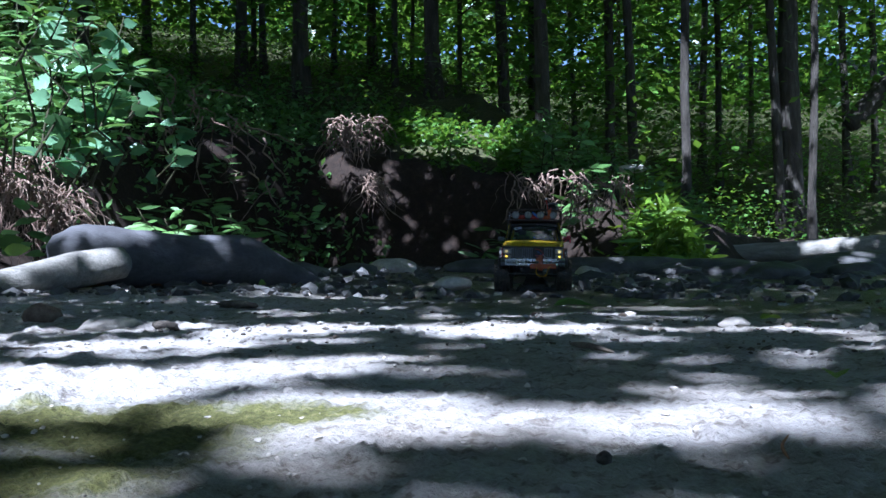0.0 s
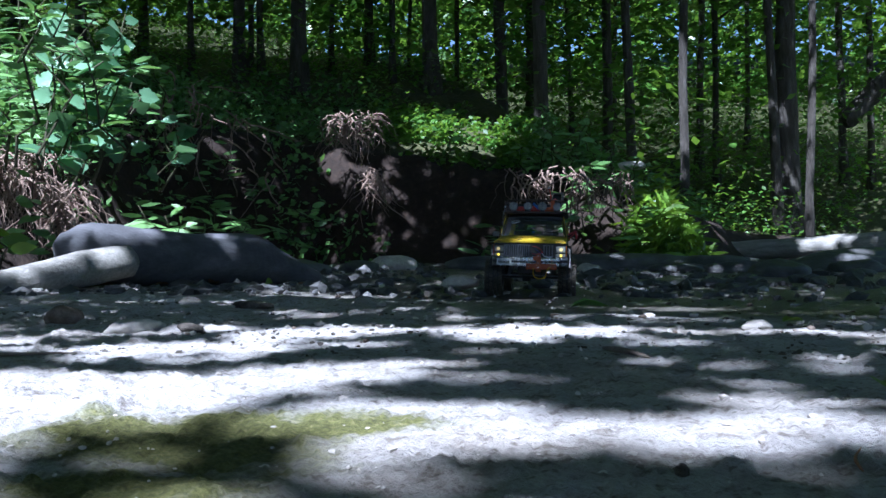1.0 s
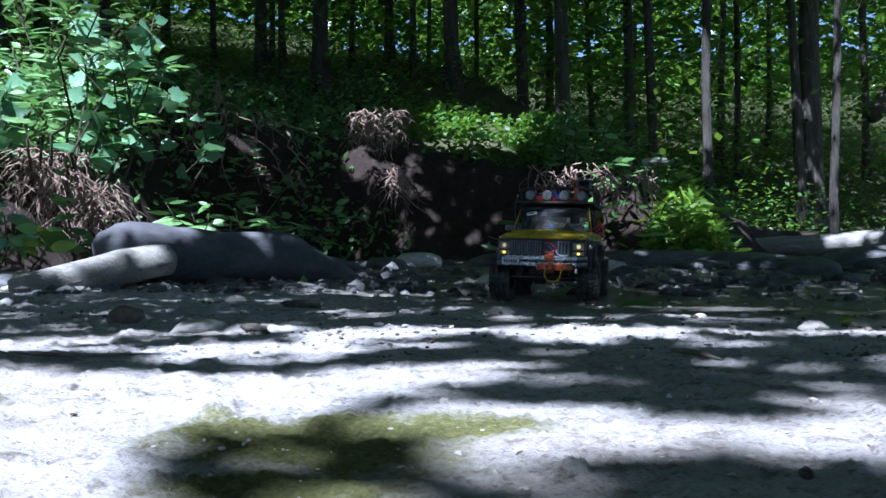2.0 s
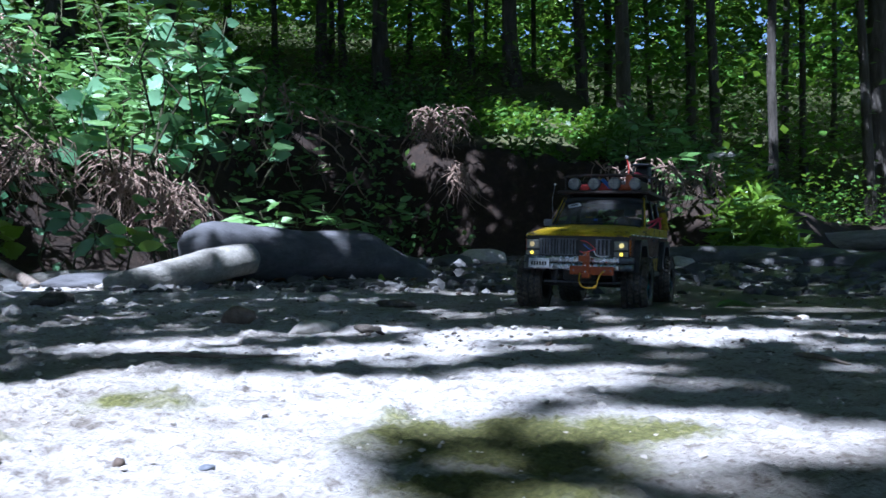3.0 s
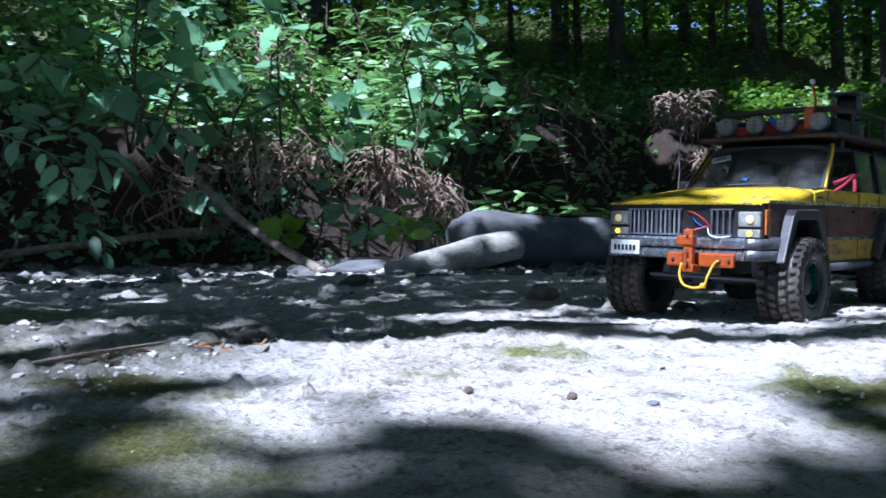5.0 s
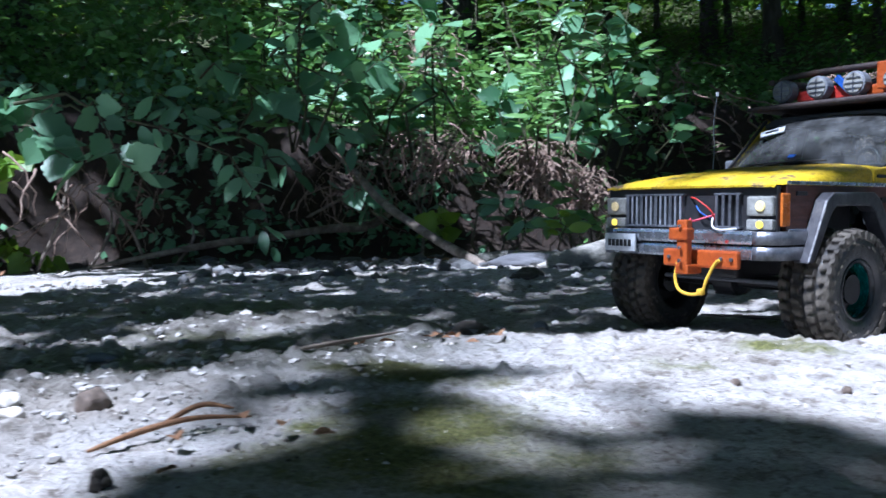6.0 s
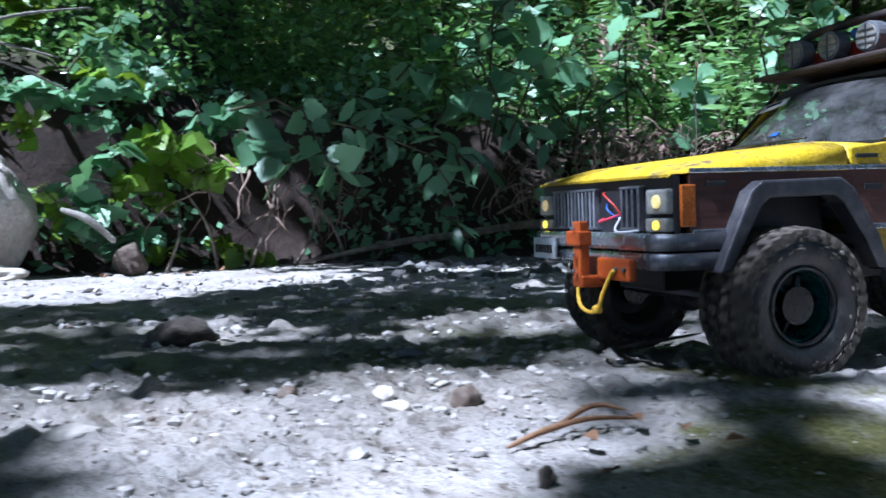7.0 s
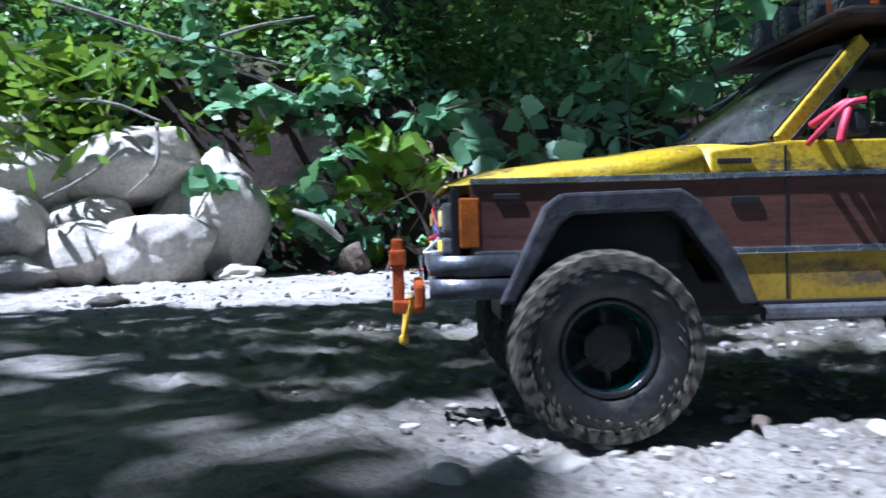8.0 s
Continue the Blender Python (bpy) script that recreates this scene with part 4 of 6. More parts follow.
# ---- leaves, woods and the shade that they cast ----
def leaf_material(name, dark, light, through_col, gloss=0.35):
    m, nt, b = mat(name, gloss)
    geo = nt.nodes.new("ShaderNodeNewGeometry")
    info = nt.nodes.new("ShaderNodeObjectInfo")
    add = nt.nodes.new("ShaderNodeMath")
    add.operation = "ADD"
    nt.links.new(geo.outputs["Random Per Island"], add.inputs[0])
    nt.links.new(info.outputs["Random"], add.inputs[1])
    fr = nt.nodes.new("ShaderNodeMath")
    fr.operation = "FRACT"
    nt.links.new(add.outputs[0], fr.inputs[0])
    n = noise_node(nt, 45, 4, 0.6)
    tone = ramp(nt, fr.outputs[0], [(0.0, dark), (0.6, light), (1.0, tuple(min(1, 1.5 * v) for v in light))])
    vein = ramp(nt, n.outputs["Fac"], [(0.3, (0.75, 0.78, 0.72)), (0.7, (1.12, 1.1, 1.05))])
    col = mix(nt, 1.0, tone.outputs[0], vein.outputs[0], "MULTIPLY")
    nt.links.new(col, b.inputs["Base Color"])
    tr = nt.nodes.new("ShaderNodeBsdfTranslucent")
    tcol = ramp(nt, fr.outputs[0], [(0.0, tuple(0.7 * v for v in through_col)), (1.0, through_col)])
    nt.links.new(tcol.outputs[0], tr.inputs[0])
    ms = nt.nodes.new("ShaderNodeMixShader")
    ms.inputs[0].default_value = 0.34
    out = nt.nodes["Material Output"]
    nt.links.new(b.outputs[0], ms.inputs[1])
    nt.links.new(tr.outputs[0], ms.inputs[2])
    nt.links.new(ms.outputs[0], out.inputs[0])
    bump(nt, b, n.outputs["Fac"], 0.3, 0.004)
    return m


LEAF = leaf_material("green_leaf", (0.09, 0.19, 0.06), (0.18, 0.34, 0.11), (0.22, 0.40, 0.08))
LEAF_BLUE = leaf_material("bluish_green_leaf", (0.07, 0.17, 0.09), (0.19, 0.36, 0.21), (0.18, 0.36, 0.13), 0.3)
LEAF_WOOD = leaf_material("woodland_leaf", (0.026, 0.080, 0.014), (0.085, 0.185, 0.032), (0.30, 0.52, 0.045))
LEAF_CROWN = leaf_material("shade_crown_leaf", (0.022, 0.060, 0.018), (0.060, 0.13, 0.040), (0.05, 0.09, 0.02))
LEAF_BRIGHT = leaf_material("young_yellow_green_leaf", (0.08, 0.17, 0.02), (0.16, 0.28, 0.03), (0.30, 0.45, 0.03))
STEM = varied("green_brown_stem", (0.035, 0.04, 0.015), (0.09, 0.085, 0.04), 40, 0.8, 0, 0.3, 0.002)
ROOTS = varied("dry_roots", (0.15, 0.095, 0.07), (0.33, 0.23, 0.175), 25, 0.9, 0, 0.4, 0.002, c3=(0.46, 0.36, 0.29))
TWIG = varied("dry_twig", (0.09, 0.07, 0.055), (0.22, 0.18, 0.14), 25, 0.9, 0, 0.5, 0.002, c3=(0.36, 0.32, 0.27), fine=150)
DEAD = varied("dead_leaf", (0.10, 0.045, 0.02), (0.25, 0.13, 0.06), 40, 0.85, 0, 0.4, 0.002, c3=(0.36, 0.22, 0.12))

SIMPLE = (np.array([(0, 0, 0), (0.45, 0.30, 0.05), (1, 0, 0), (0.45, -0.30, 0.05)]), [(0, 2, 1), (0, 3, 2)])


def fan(outline, lift=0.12, centre=(0.42, 0, 0.0)):
    """A leaf from its outline (along, across), folded a little on its midrib."""
    v = [centre] + [(x, y, lift * abs(y) - 0.10 * x * x) for x, y in outline]
    n = len(outline)
    return np.array(v), [(0, 1 + i, 1 + (i + 1) % n) for i in range(n)]


OVAL = fan([(0, 0), (0.15, 0.14), (0.4, 0.21), (0.65, 0.18), (0.85, 0.09), (1, 0), (0.85, -0.09), (0.65, -0.18), (0.4, -0.21), (0.15, -0.14)])
LANCE = fan([(0, 0), (0.2, 0.07), (0.5, 0.10), (0.8, 0.055), (1, 0), (0.8, -0.055), (0.5, -0.10), (0.2, -0.07)])
GRAPE = fan([(0.08, 0), (-0.08, 0.12), (-0.05, 0.28), (0.10, 0.36), (0.16, 0.46), (0.30, 0.42), (0.38, 0.50), (0.52, 0.42), (0.56, 0.33), (0.70, 0.30), (0.78, 0.20), (0.86, 0.14), (1, 0),
             (0.86, -0.14), (0.78, -0.20), (0.70, -0.30), (0.56, -0.33), (0.52, -0.42), (0.38, -0.50), (0.30, -0.42), (0.16, -0.46), (0.10, -0.36), (-0.05, -0.28), (-0.08, -0.12)], 0.16)


def leaf_cloud(name, centres, sizes, material, rng, template=SIMPLE, flat=0.6):
    """Many leaves as one mesh: flat tells how far they lie level."""
    tv, tf = template
    n, k = len(centres), len(tv)
    nz = np.stack([rng.normal(size=n) * (1 - flat), rng.normal(size=n) * (1 - flat), np.abs(rng.normal(size=n)) * 0.4 + flat], 1)
    nz /= np.linalg.norm(nz, axis=1)[:, None]
    a = rng.uniform(0, 2 * math.pi, n)
    u = np.stack([np.cos(a), np.sin(a), rng.normal(size=n) * 0.35 - 0.2], 1)
    u -= (u * nz).sum(1)[:, None] * nz
    u /= np.linalg.norm(u, axis=1)[:, None]
    v = np.cross(nz, u)
    s = np.asarray(sizes)[:, None, None]
    P = centres[:, None, :] + s * (tv[None, :, 0:1] * u[:, None] + tv[None, :, 1:2] * v[:, None] + tv[None, :, 2:3] * nz[:, None])
    F = (np.array(tf)[None] + (np.arange(n) * k)[:, None, None]).reshape(-1)
    me = bpy.data.meshes.new(name)
    me.vertices.add(n * k)
    me.vertices.foreach_set("co", P.reshape(-1).astype(np.float32))
    me.loops.add(len(F))
    me.loops.foreach_set("vertex_index", F.astype(np.int32))
    m = len(F) // 3
    me.polygons.add(m)
    me.polygons.foreach_set("loop_start", (np.arange(m) * 3).astype(np.int32))
    me.update(calc_edges=True)
    me.materials.append(material)
    return me


# where the added crowns let the sun through to the creek bed: centre and half-widths
LIT = [(-0.21, 0.775, 0.055, 0.09, 9), (-0.36, 0.82, 0.10, 0.08, 9), (-0.07, 0.845, 0.08, 0.022, 9), (-0.39, 1.32, 0.20, 0.07, 6), (-0.56, 1.09, 0.14, 0.06, 7), (-0.77, 1.12, 0.12, 0.05, 9),
       (-0.42, 0.91, 0.10, 0.03, 8), (-0.16, 1.59, 0.12, 0.04, 3), (0.13, 1.38, 0.08, 0.025, 5), (-0.50, 0.76, 0.10, 0.14, 12), (-0.33, 1.00, 0.03, 0.02, 10), (-0.58, 0.90, 0.11, 0.03, 10),
       (-0.08, 1.39, 0.13, 0.04, 7), (-0.62, 0.70, 0.17, 0.15, 19), (-0.76, 0.68, 0.10, 0.08, 18), (-0.57, 0.71, 0.11, 0.16, 27), (-0.75, 0.73, 0.12, 0.08, 24), (-0.69, 0.43, 0.07, 0.03, 29),
       (-1.17, 0.76, 0.09, 0.10, 21), (-1.36, 0.50, 0.07, 0.05, 36), (-0.84, 0.27, 0.11, 0.12, 45), (-0.68, 0.43, 0.06, 0.03, 44), (-0.85, 0.42, 0.12, 0.05, 42), (-1.62, 0.35, 0.11, 0.06, 36),
       (-1.25, 0.11, 0.06, 0.025, 52), (-1.04, 0.14, 0.05, 0.03, 55), (-0.86, 0.30, 0.06, 0.03, 55), (-1.19, 0.70, 0.08, 0.12, 47), (-1.47, -0.01, 0.07, 0.04, 50), (-0.97, 0.24, 0.04, 0.02, 54), (-1.54, 0.42, 0.08, 0.05, 45),
       (-3.15, 0.75, 0.90, 0.95, 60), (-2.75, 1.90, 0.70, 0.12, 3), (-2.25, 2.40, 0.50, 0.12, 0), (-1.66, 2.49, 0.15, 0.05, 45), (-1.70, 2.86, 0.16, 0.05, 30),
       (-3.3, 4.60, 1.10, 1.25, 0), (-4.5, 1.05, 1.15, 1.30, 0), (-3.95, 1.65, 0.38, 0.38, 0), (-2.22, 7.80, 0.26, 0.18, 0), (-2.08, 7.42, 0.10, 0.10, 0), (-0.46, 7.20, 0.45, 0.22, 0), (0.18, 6.95, 0.30, 0.25, 0),
       (-0.9, 2.45, 0.25, 0.05, 0), (-0.02, 1.80, 0.12, 0.03, 0), (-0.40, 0.62, 0.06, 0.08, 18), (-1.0, 3.3, 0.30, 0.06, 0), (0.55, 8.0, 0.12, 0.08, 0), (1.45, 7.9, 0.25, 0.07, 0)]


def shaded(x, y):
    """1 where crowns stand between the ground point and the sun."""
    lit = np.zeros_like(x)
    wob = 0.35 * wave(x, y, 14, 31) + 0.25 * wave(x, y, 37, 32)
    for cx, cy, ax, ay, turn in LIT:
        c, s = math.cos(radians(turn)), math.sin(radians(turn))
        q = (((x - cx) * c + (y - cy) * s) / (ax + 0.03)) ** 2 + (((y - cy) * c - (x - cx) * s) / (ay + 0.025)) ** 2
        lit = np.maximum(lit, (q < 1 + wob).astype(float))
    stray = (wave(x, y, 9, 33) + 0.7 * wave(x, y, 23, 34)) > 0.62 + 0.50 * (np.hypot(x + 0.8, y - 0.6) < 2.3) + 2.0 * ((y > 4.9) & (x > -2.75) & (x < 0.6))
    return 1 - np.maximum(lit, stray * (np.hypot(x + 0.4, y - 0.6) > 0.75))


def limb_path(p, q, rng, n=6, sag=0.25):
    p, q = np.asarray(p, float), np.asarray(q, float)
    t = np.linspace(0, 1, n)[:, None]
    L = np.linalg.norm(q - p)
    w = rng.normal(size=(n, 3)) * L * 0.035
    w[0] = w[-1] = 0
    mid = np.sin(t * math.pi) * np.array([[0, 0, sag * L * 0.3]])
    return p + (q - p) * t + w + mid


TREE_COUNT = [0]


def tree(x, y, height, r, label, crown_leaves=1800, crown_from=0.35, spread=1.6, leaf=0.13, lean=(0, 0), material=None, group="woodland trees", given=None):
    TREE_COUNT[0] += 1
    rng = np.random.default_rng(100 + TREE_COUNT[0])
    z = land1(x, y) - 0.15
    root = thing("tree", label, "tree", group, at=pose(x, y, z))
    n = 14
    t = np.linspace(0, 1, n)
    wob = np.cumsum(rng.normal(size=(n, 2)) * 0.025, axis=0)
    pts = np.stack([lean[0] * t * height + wob[:, 0] * height * 0.05, lean[1] * t * height + wob[:, 1] * height * 0.05, t * height], 1)
    rad = r * (1 - 0.72 * t) * (1 + 0.55 * np.exp(-t * height / 0.22))
    mesh_part("trunk", tube_arrays(pts, rad, 11, 7 + TREE_COUNT[0], 0.05), BARK, root)
    tips = []
    limbs = 9
    for i in range(limbs):
        h = crown_from + (0.97 - crown_from) * (i + rng.uniform(0, 0.7)) / limbs
        k = h * (n - 1)
        p = pts[int(k)] + (pts[min(n - 1, int(k) + 1)] - pts[int(k)]) * (k - int(k))
        a = i * 2.4 + rng.uniform(-0.4, 0.4)
        L = spread * rng.uniform(0.6, 1.1) * (1.15 - 0.6 * h)
        q = p + np.array([math.cos(a) * L, math.sin(a) * L, L * rng.uniform(0.05, 0.5)])
        path = limb_path(p, q, rng)
        rr = r * (1 - 0.72 * h) * 0.42
        mesh_part("limb", tube_arrays(path, np.linspace(rr, rr * 0.25, len(path)), 6), BARK, root)
        tips += [path[-1], path[3], path[4]]
    if given is not None:
        local = given - np.array([x, y, z])
        c, s = local, rng.uniform(0.7, 1.3, len(local)) * np.where(given[:, 2] < 4.45, 0.075, leaf)
    else:
        tips = np.array(tips)
        idx = rng.integers(0, len(tips), crown_leaves)
        c = tips[idx] + rng.normal(size=(crown_leaves, 3)) * np.array([0.42, 0.42, 0.26]) * spread * 0.62
        s = rng.uniform(0.6, 1.25, crown_leaves) * leaf
    ob = new("crown", leaf_cloud("crown", c, s, material or LEAF_WOOD, rng, SIMPLE, 0.5 if given is None else 0.8))
    ob.parent = root
    return root


def build_shade_trees():
    """Trees added round the creek; their unseen crowns are laid out to shape sun flecks."""
    rng = np.random.default_rng(11)
    step = 0.10
    gx, gy = np.meshgrid(np.arange(-8.0, 6.0, step), np.arange(-4.5, 10.5, step))
    x, y = gx.ravel() + rng.uniform(-0.03, 0.03, gx.size), gy.ravel() + rng.uniform(-0.03, 0.03, gx.size)
    near = np.hypot(x + 0.8, y - 1.2) < 2.4
    rim = (np.abs(x + 1) / 6.2) ** 4 + (np.abs(y - 3) / 6.8) ** 4 < 0.9 + 0.8 * wave(x, y, 2.5, 35)
    keep = (shaded(x, y) > 0.5) & rim & (near | (rng.uniform(size=x.size) < 0.85))
    x, y = x[keep], y[keep]
    reps = np.where(near[keep], 22, 8)
    low = np.repeat(near[keep], reps)
    x, y = np.repeat(x, reps), np.repeat(y, reps)
    x, y = x + rng.normal(size=x.size) * 0.025, y + rng.normal(size=x.size) * 0.025
    h = np.where(low, rng.uniform(3.4, 4.4, x.size), rng.uniform(4.5, 6.4, x.size))
    # each leaf is set on the sun's ray to the ground it must shade
    pts = np.stack([x + SUN_DIR.x / SUN_DIR.z * h, y + SUN_DIR.y / SUN_DIR.z * h, h], 1)
    stands = [(-6.3, -1.6), (-6.6, 2.8), (4.6, -2.2), (5.0, 3.6), (-1.2, -5.2), (-5.3, 6.2), (1.8, 11.6)]
    d = np.stack([np.hypot(pts[:, 0] - a, pts[:, 1] - b) for a, b in stands], 1)
    owner = d.argmin(1)
    for i, (a, b) in enumerate(stands):
        tree(a, b, 7.5, 0.16, "tall broadleaf tree added to dapple the creek with its unseen crown", leaf=0.15, spread=3.2, crown_from=0.55, given=pts[owner == i], material=LEAF_CROWN, group="trees over the creek")


build_shade_trees()


def at_azimuth(px, dist):
    """The bearing of a tree seen from the start of the path: a share of the view's width and a distance."""
    a = radians(-12.4) + math.atan((px - 784) / 1539.0)
    return -0.067 + dist * math.sin(a), 0.369 + dist * math.cos(a)


def build_woods():
    trunks = [(340, 11, 0.05), (428, 10.5, 0.09), (447, 12, 0.05), (470, 11, 0.055), (537, 9.8, 0.11), (590, 13, 0.05), (664, 14, 0.09), (700, 11.5, 0.055), (727, 15, 0.05), (770, 10.2, 0.11), (815, 15, 0.06),
              (900, 11, 0.10), (945, 14, 0.09), (968, 9.2, 0.10), (1022, 16, 0.07), (1080, 11, 0.085), (1095, 19, 0.07), (1130, 10, 0.075), (1210, 8.9, 0.06), (1245, 15, 0.08), (1275, 13, 0.06), (1330, 18, 0.07),
              (1385, 11, 0.08), (1410, 15, 0.04), (1437, 9.4, 0.055), (1505, 15, 0.08), (1548, 15, 0.07), (1640, 12, 0.09), (260, 13, 0.08), (150, 10, 0.07), (40, 12, 0.10), (-120, 11, 0.08), (-300, 9, 0.10), (-560, 9, 0.12)]
    for i, (px, dist, r) in enumerate(trunks):
        x, y = at_azimuth(px, dist)
        lean = ((i * 37 % 11 - 5) * 0.006, 0)
        if px == 968:
            lean = (-0.035, 0)
        kind = "slender" if r < 0.065 else "tall"
        tree(x, y, 8.5 + (i * 29 % 7) * 0.4, 0.8 * r, f"{kind} grey-barked woodland tree with a leafy crown", 3000, 0.22 + 0.05 * (i % 5), 2.0, 0.13, lean)
    tree(-5.35, 1.95, 6.5, 0.15, "thick reddish-brown trunk behind the vines on the bank", 700, 0.80, 0.9, 0.14, (-0.06, 0.03))
    rng = np.random.default_rng(77)

    def slope_points(n, amin, amax, rmin, rmax, dmin, dmax):
        a, r = np.radians(rng.uniform(amin, amax, n)), rmin * (rmax / rmin) ** rng.uniform(0, 1, n)
        x, y = -0.2 + r * np.sin(a), 0.3 + r * np.cos(a)
        d, _ = foot_distance(x, y)
        k = (d > dmin) & (d < dmax)
        return x[k], y[k], d[k], r[k]

    # undergrowth on the hillside
    x, y, d, r = slope_points(110000, -75, 25, 6.5, 26, 0.5, 40)
    clump = wave(x, y, 2.4, 41) + 0.6 * wave(x, y, 6, 42)
    k = clump > np.where((x < 0.4) & (x > -6) & (d < 5), 0.22, -0.10)
    x, y, r, clump = x[k], y[k], r[k], clump[k]
    z = land(x, y) + rng.uniform(0, 1, len(x)) ** 1.5 * (0.30 + 0.9 * np.clip(clump, 0, 1)) * (0.6 + r * 0.05)
    tagged(new("undergrowth", leaf_cloud("undergrowth", np.stack([x, y, z], 1), rng.uniform(0.04, 0.085, len(x)) * (0.75 + r * 0.02), LEAF_WOOD, rng, SIMPLE, 0.55)),
           "dense green undergrowth covering the wooded hillside", "undergrowth", kind="stuff")
    # saplings' leaves between the trunks
    a, r = np.radians(rng.uniform(-80, 28, 240000)), rng.uniform(9, 27, 240000)
    x, y = -0.2 + r * np.sin(a), 0.3 + r * np.cos(a)
    z = land(x, y) + rng.uniform(0.6, 9.5, len(x))
    clump = wave(x + 0.3 * z, y - 0.2 * z, 1.7, 43) + wave(x, z * 1.4, 2.1, 44)
    d, _ = foot_distance(x, y)
    k = (clump > -0.30) & (d > 0.9)
    tagged(new("sapling_foliage", leaf_cloud("sapling_foliage", np.stack([x, y, z], 1)[k], rng.uniform(0.07, 0.17, k.sum()), LEAF_WOOD, rng, SIMPLE, 0.55)),
           "sunlit sapling foliage between the trunks of the wood", "foliage", kind="stuff")
    # a roof of crowns added above the view to shade the hillside and dim skylight
    a, r = np.radians(rng.uniform(-180, 180, 200000)), 6.5 + 25 * rng.uniform(0, 1, 200000) ** 0.8
    x, y = r * np.sin(a), r * np.cos(a)
    z = land(x, y) + rng.uniform(7.5, 10.5, len(x))
    behind = (rng.uniform(size=len(a)) < 0.45) & (r > 6.5)
    a = np.where(behind, np.radians(rng.uniform(-58, 3, len(a))), a)
    r = np.where(behind, rng.uniform(6.5, 11, len(a)), r)
    x, y = r * np.sin(a), r * np.cos(a)
    z = land(x, y) + rng.uniform(7.5, 10.5, len(x))
    bearing = np.degrees(a)
    # cut sets by bearing and distance how much light the roof lets through
    cut = np.where(np.abs(bearing + 20) > 60, -0.35, np.where(bearing > 1, np.where(r > 10, 0.55, 0.1), np.where(r > 11, 0.3, -0.6)))
    fx, fy = x - SUN_DIR.x / SUN_DIR.z * z, y - SUN_DIR.y / SUN_DIR.z * z
    k = ((wave(x, y, 1.1, 47) + 0.8 * wave(x, y, 2.9, 48)) > cut) & ~((np.abs(fx + 1) < 5) & (np.abs(fy - 2.8) < 5.3))
    tagged(new("crown_roof", leaf_cloud("crown_roof", np.stack([x, y, z], 1)[k], rng.uniform(0.25, 0.5, k.sum()), LEAF_CROWN, rng, SIMPLE, 0.75)),
           "unseen leafy roof of crowns added to dim sun and sky", "foliage", kind="stuff")
    # far woods; a quarter of the leaves ring the place, added to dim skylight
    n = 190000
    a = np.radians(np.where(rng.uniform(size=n) < 0.75, rng.uniform(-90, 35, n), rng.uniform(-180, 180, n)))
    r = rng.uniform(25, 42, n)
    x, y = r * np.sin(a), r * np.cos(a)
    z = land(x, y) + rng.uniform(0, 1, n) ** 0.8 * 18
    clump = wave(x, y, 0.9, 45) + wave(x + y, z * 1.2, 0.9, 46)
    k = clump > -0.3
    tagged(new("far_woods", leaf_cloud("far_woods", np.stack([x, y, z], 1)[k], rng.uniform(0.3, 0.75, k.sum()), LEAF_WOOD, rng, SIMPLE, 0.4)),
           "sunlit leaves of the far woods, with unseen ones added all round against skylight", "woods", kind="stuff")


build_woods()


# ---- boulders, driftwood, roots ----
def boulder_mesh(name, seed, size, material, lumps=0.16, sub=4, flat=0.86, pits=()):
    """A worn stone: a lumpy ball cut by a few planes with rounded edges; pits: direction, width and depth."""
    rng = np.random.default_rng(seed)
    bm = bmesh.new()
    bmesh.ops.create_icosphere(bm, subdivisions=sub, radius=1)
    off = Vector(rng.uniform(-50, 50, 3))
    planes = [(Vector(rng.normal(size=3)).normalized(), rng.uniform(flat, 1.0)) for _ in range(9)]
    for v in bm.verts:
        d = v.co.normalized()
        p = d * (1 + lumps * noise.noise(d * 1.3 + off) * 1.6 + lumps * 0.45 * noise.noise(d * 3.1 + off))
        for nrm, lim in planes:
            e = p.dot(nrm) - lim
            if e > 0:
                p -= nrm * e * 0.9
        p *= 1 + 0.10 * lumps * noise.noise(d * 8 + off) + 0.07 * lumps * noise.noise(d * 19 + off)
        for way, width, depth in pits:
            e = (d - Vector(way).normalized()).length / width
            p *= 1 - depth * math.exp(-e ** 4) * (1 + 0.5 * noise.noise(d * 14 + off))
        v.co = Vector((p.x * size[0], p.y * size[1], p.z * size[2]))
    me = bpy.data.meshes.new(name)
    bm.to_mesh(me)
    bm.free()
    me.shade_smooth()
    me.materials.append(material)
    return me


def boulder(name, label, category, at, size, seed, rot=(0, 0, 0), material=None, group="", lumps=0.16, sub=4, flat=0.86, pits=()):
    ob = new(name, boulder_mesh(name, seed, size, material or ROCK, lumps, sub, flat, pits))
    ob.matrix_basis = pose(*at, *rot)
    return tagged(ob, label, category, group)


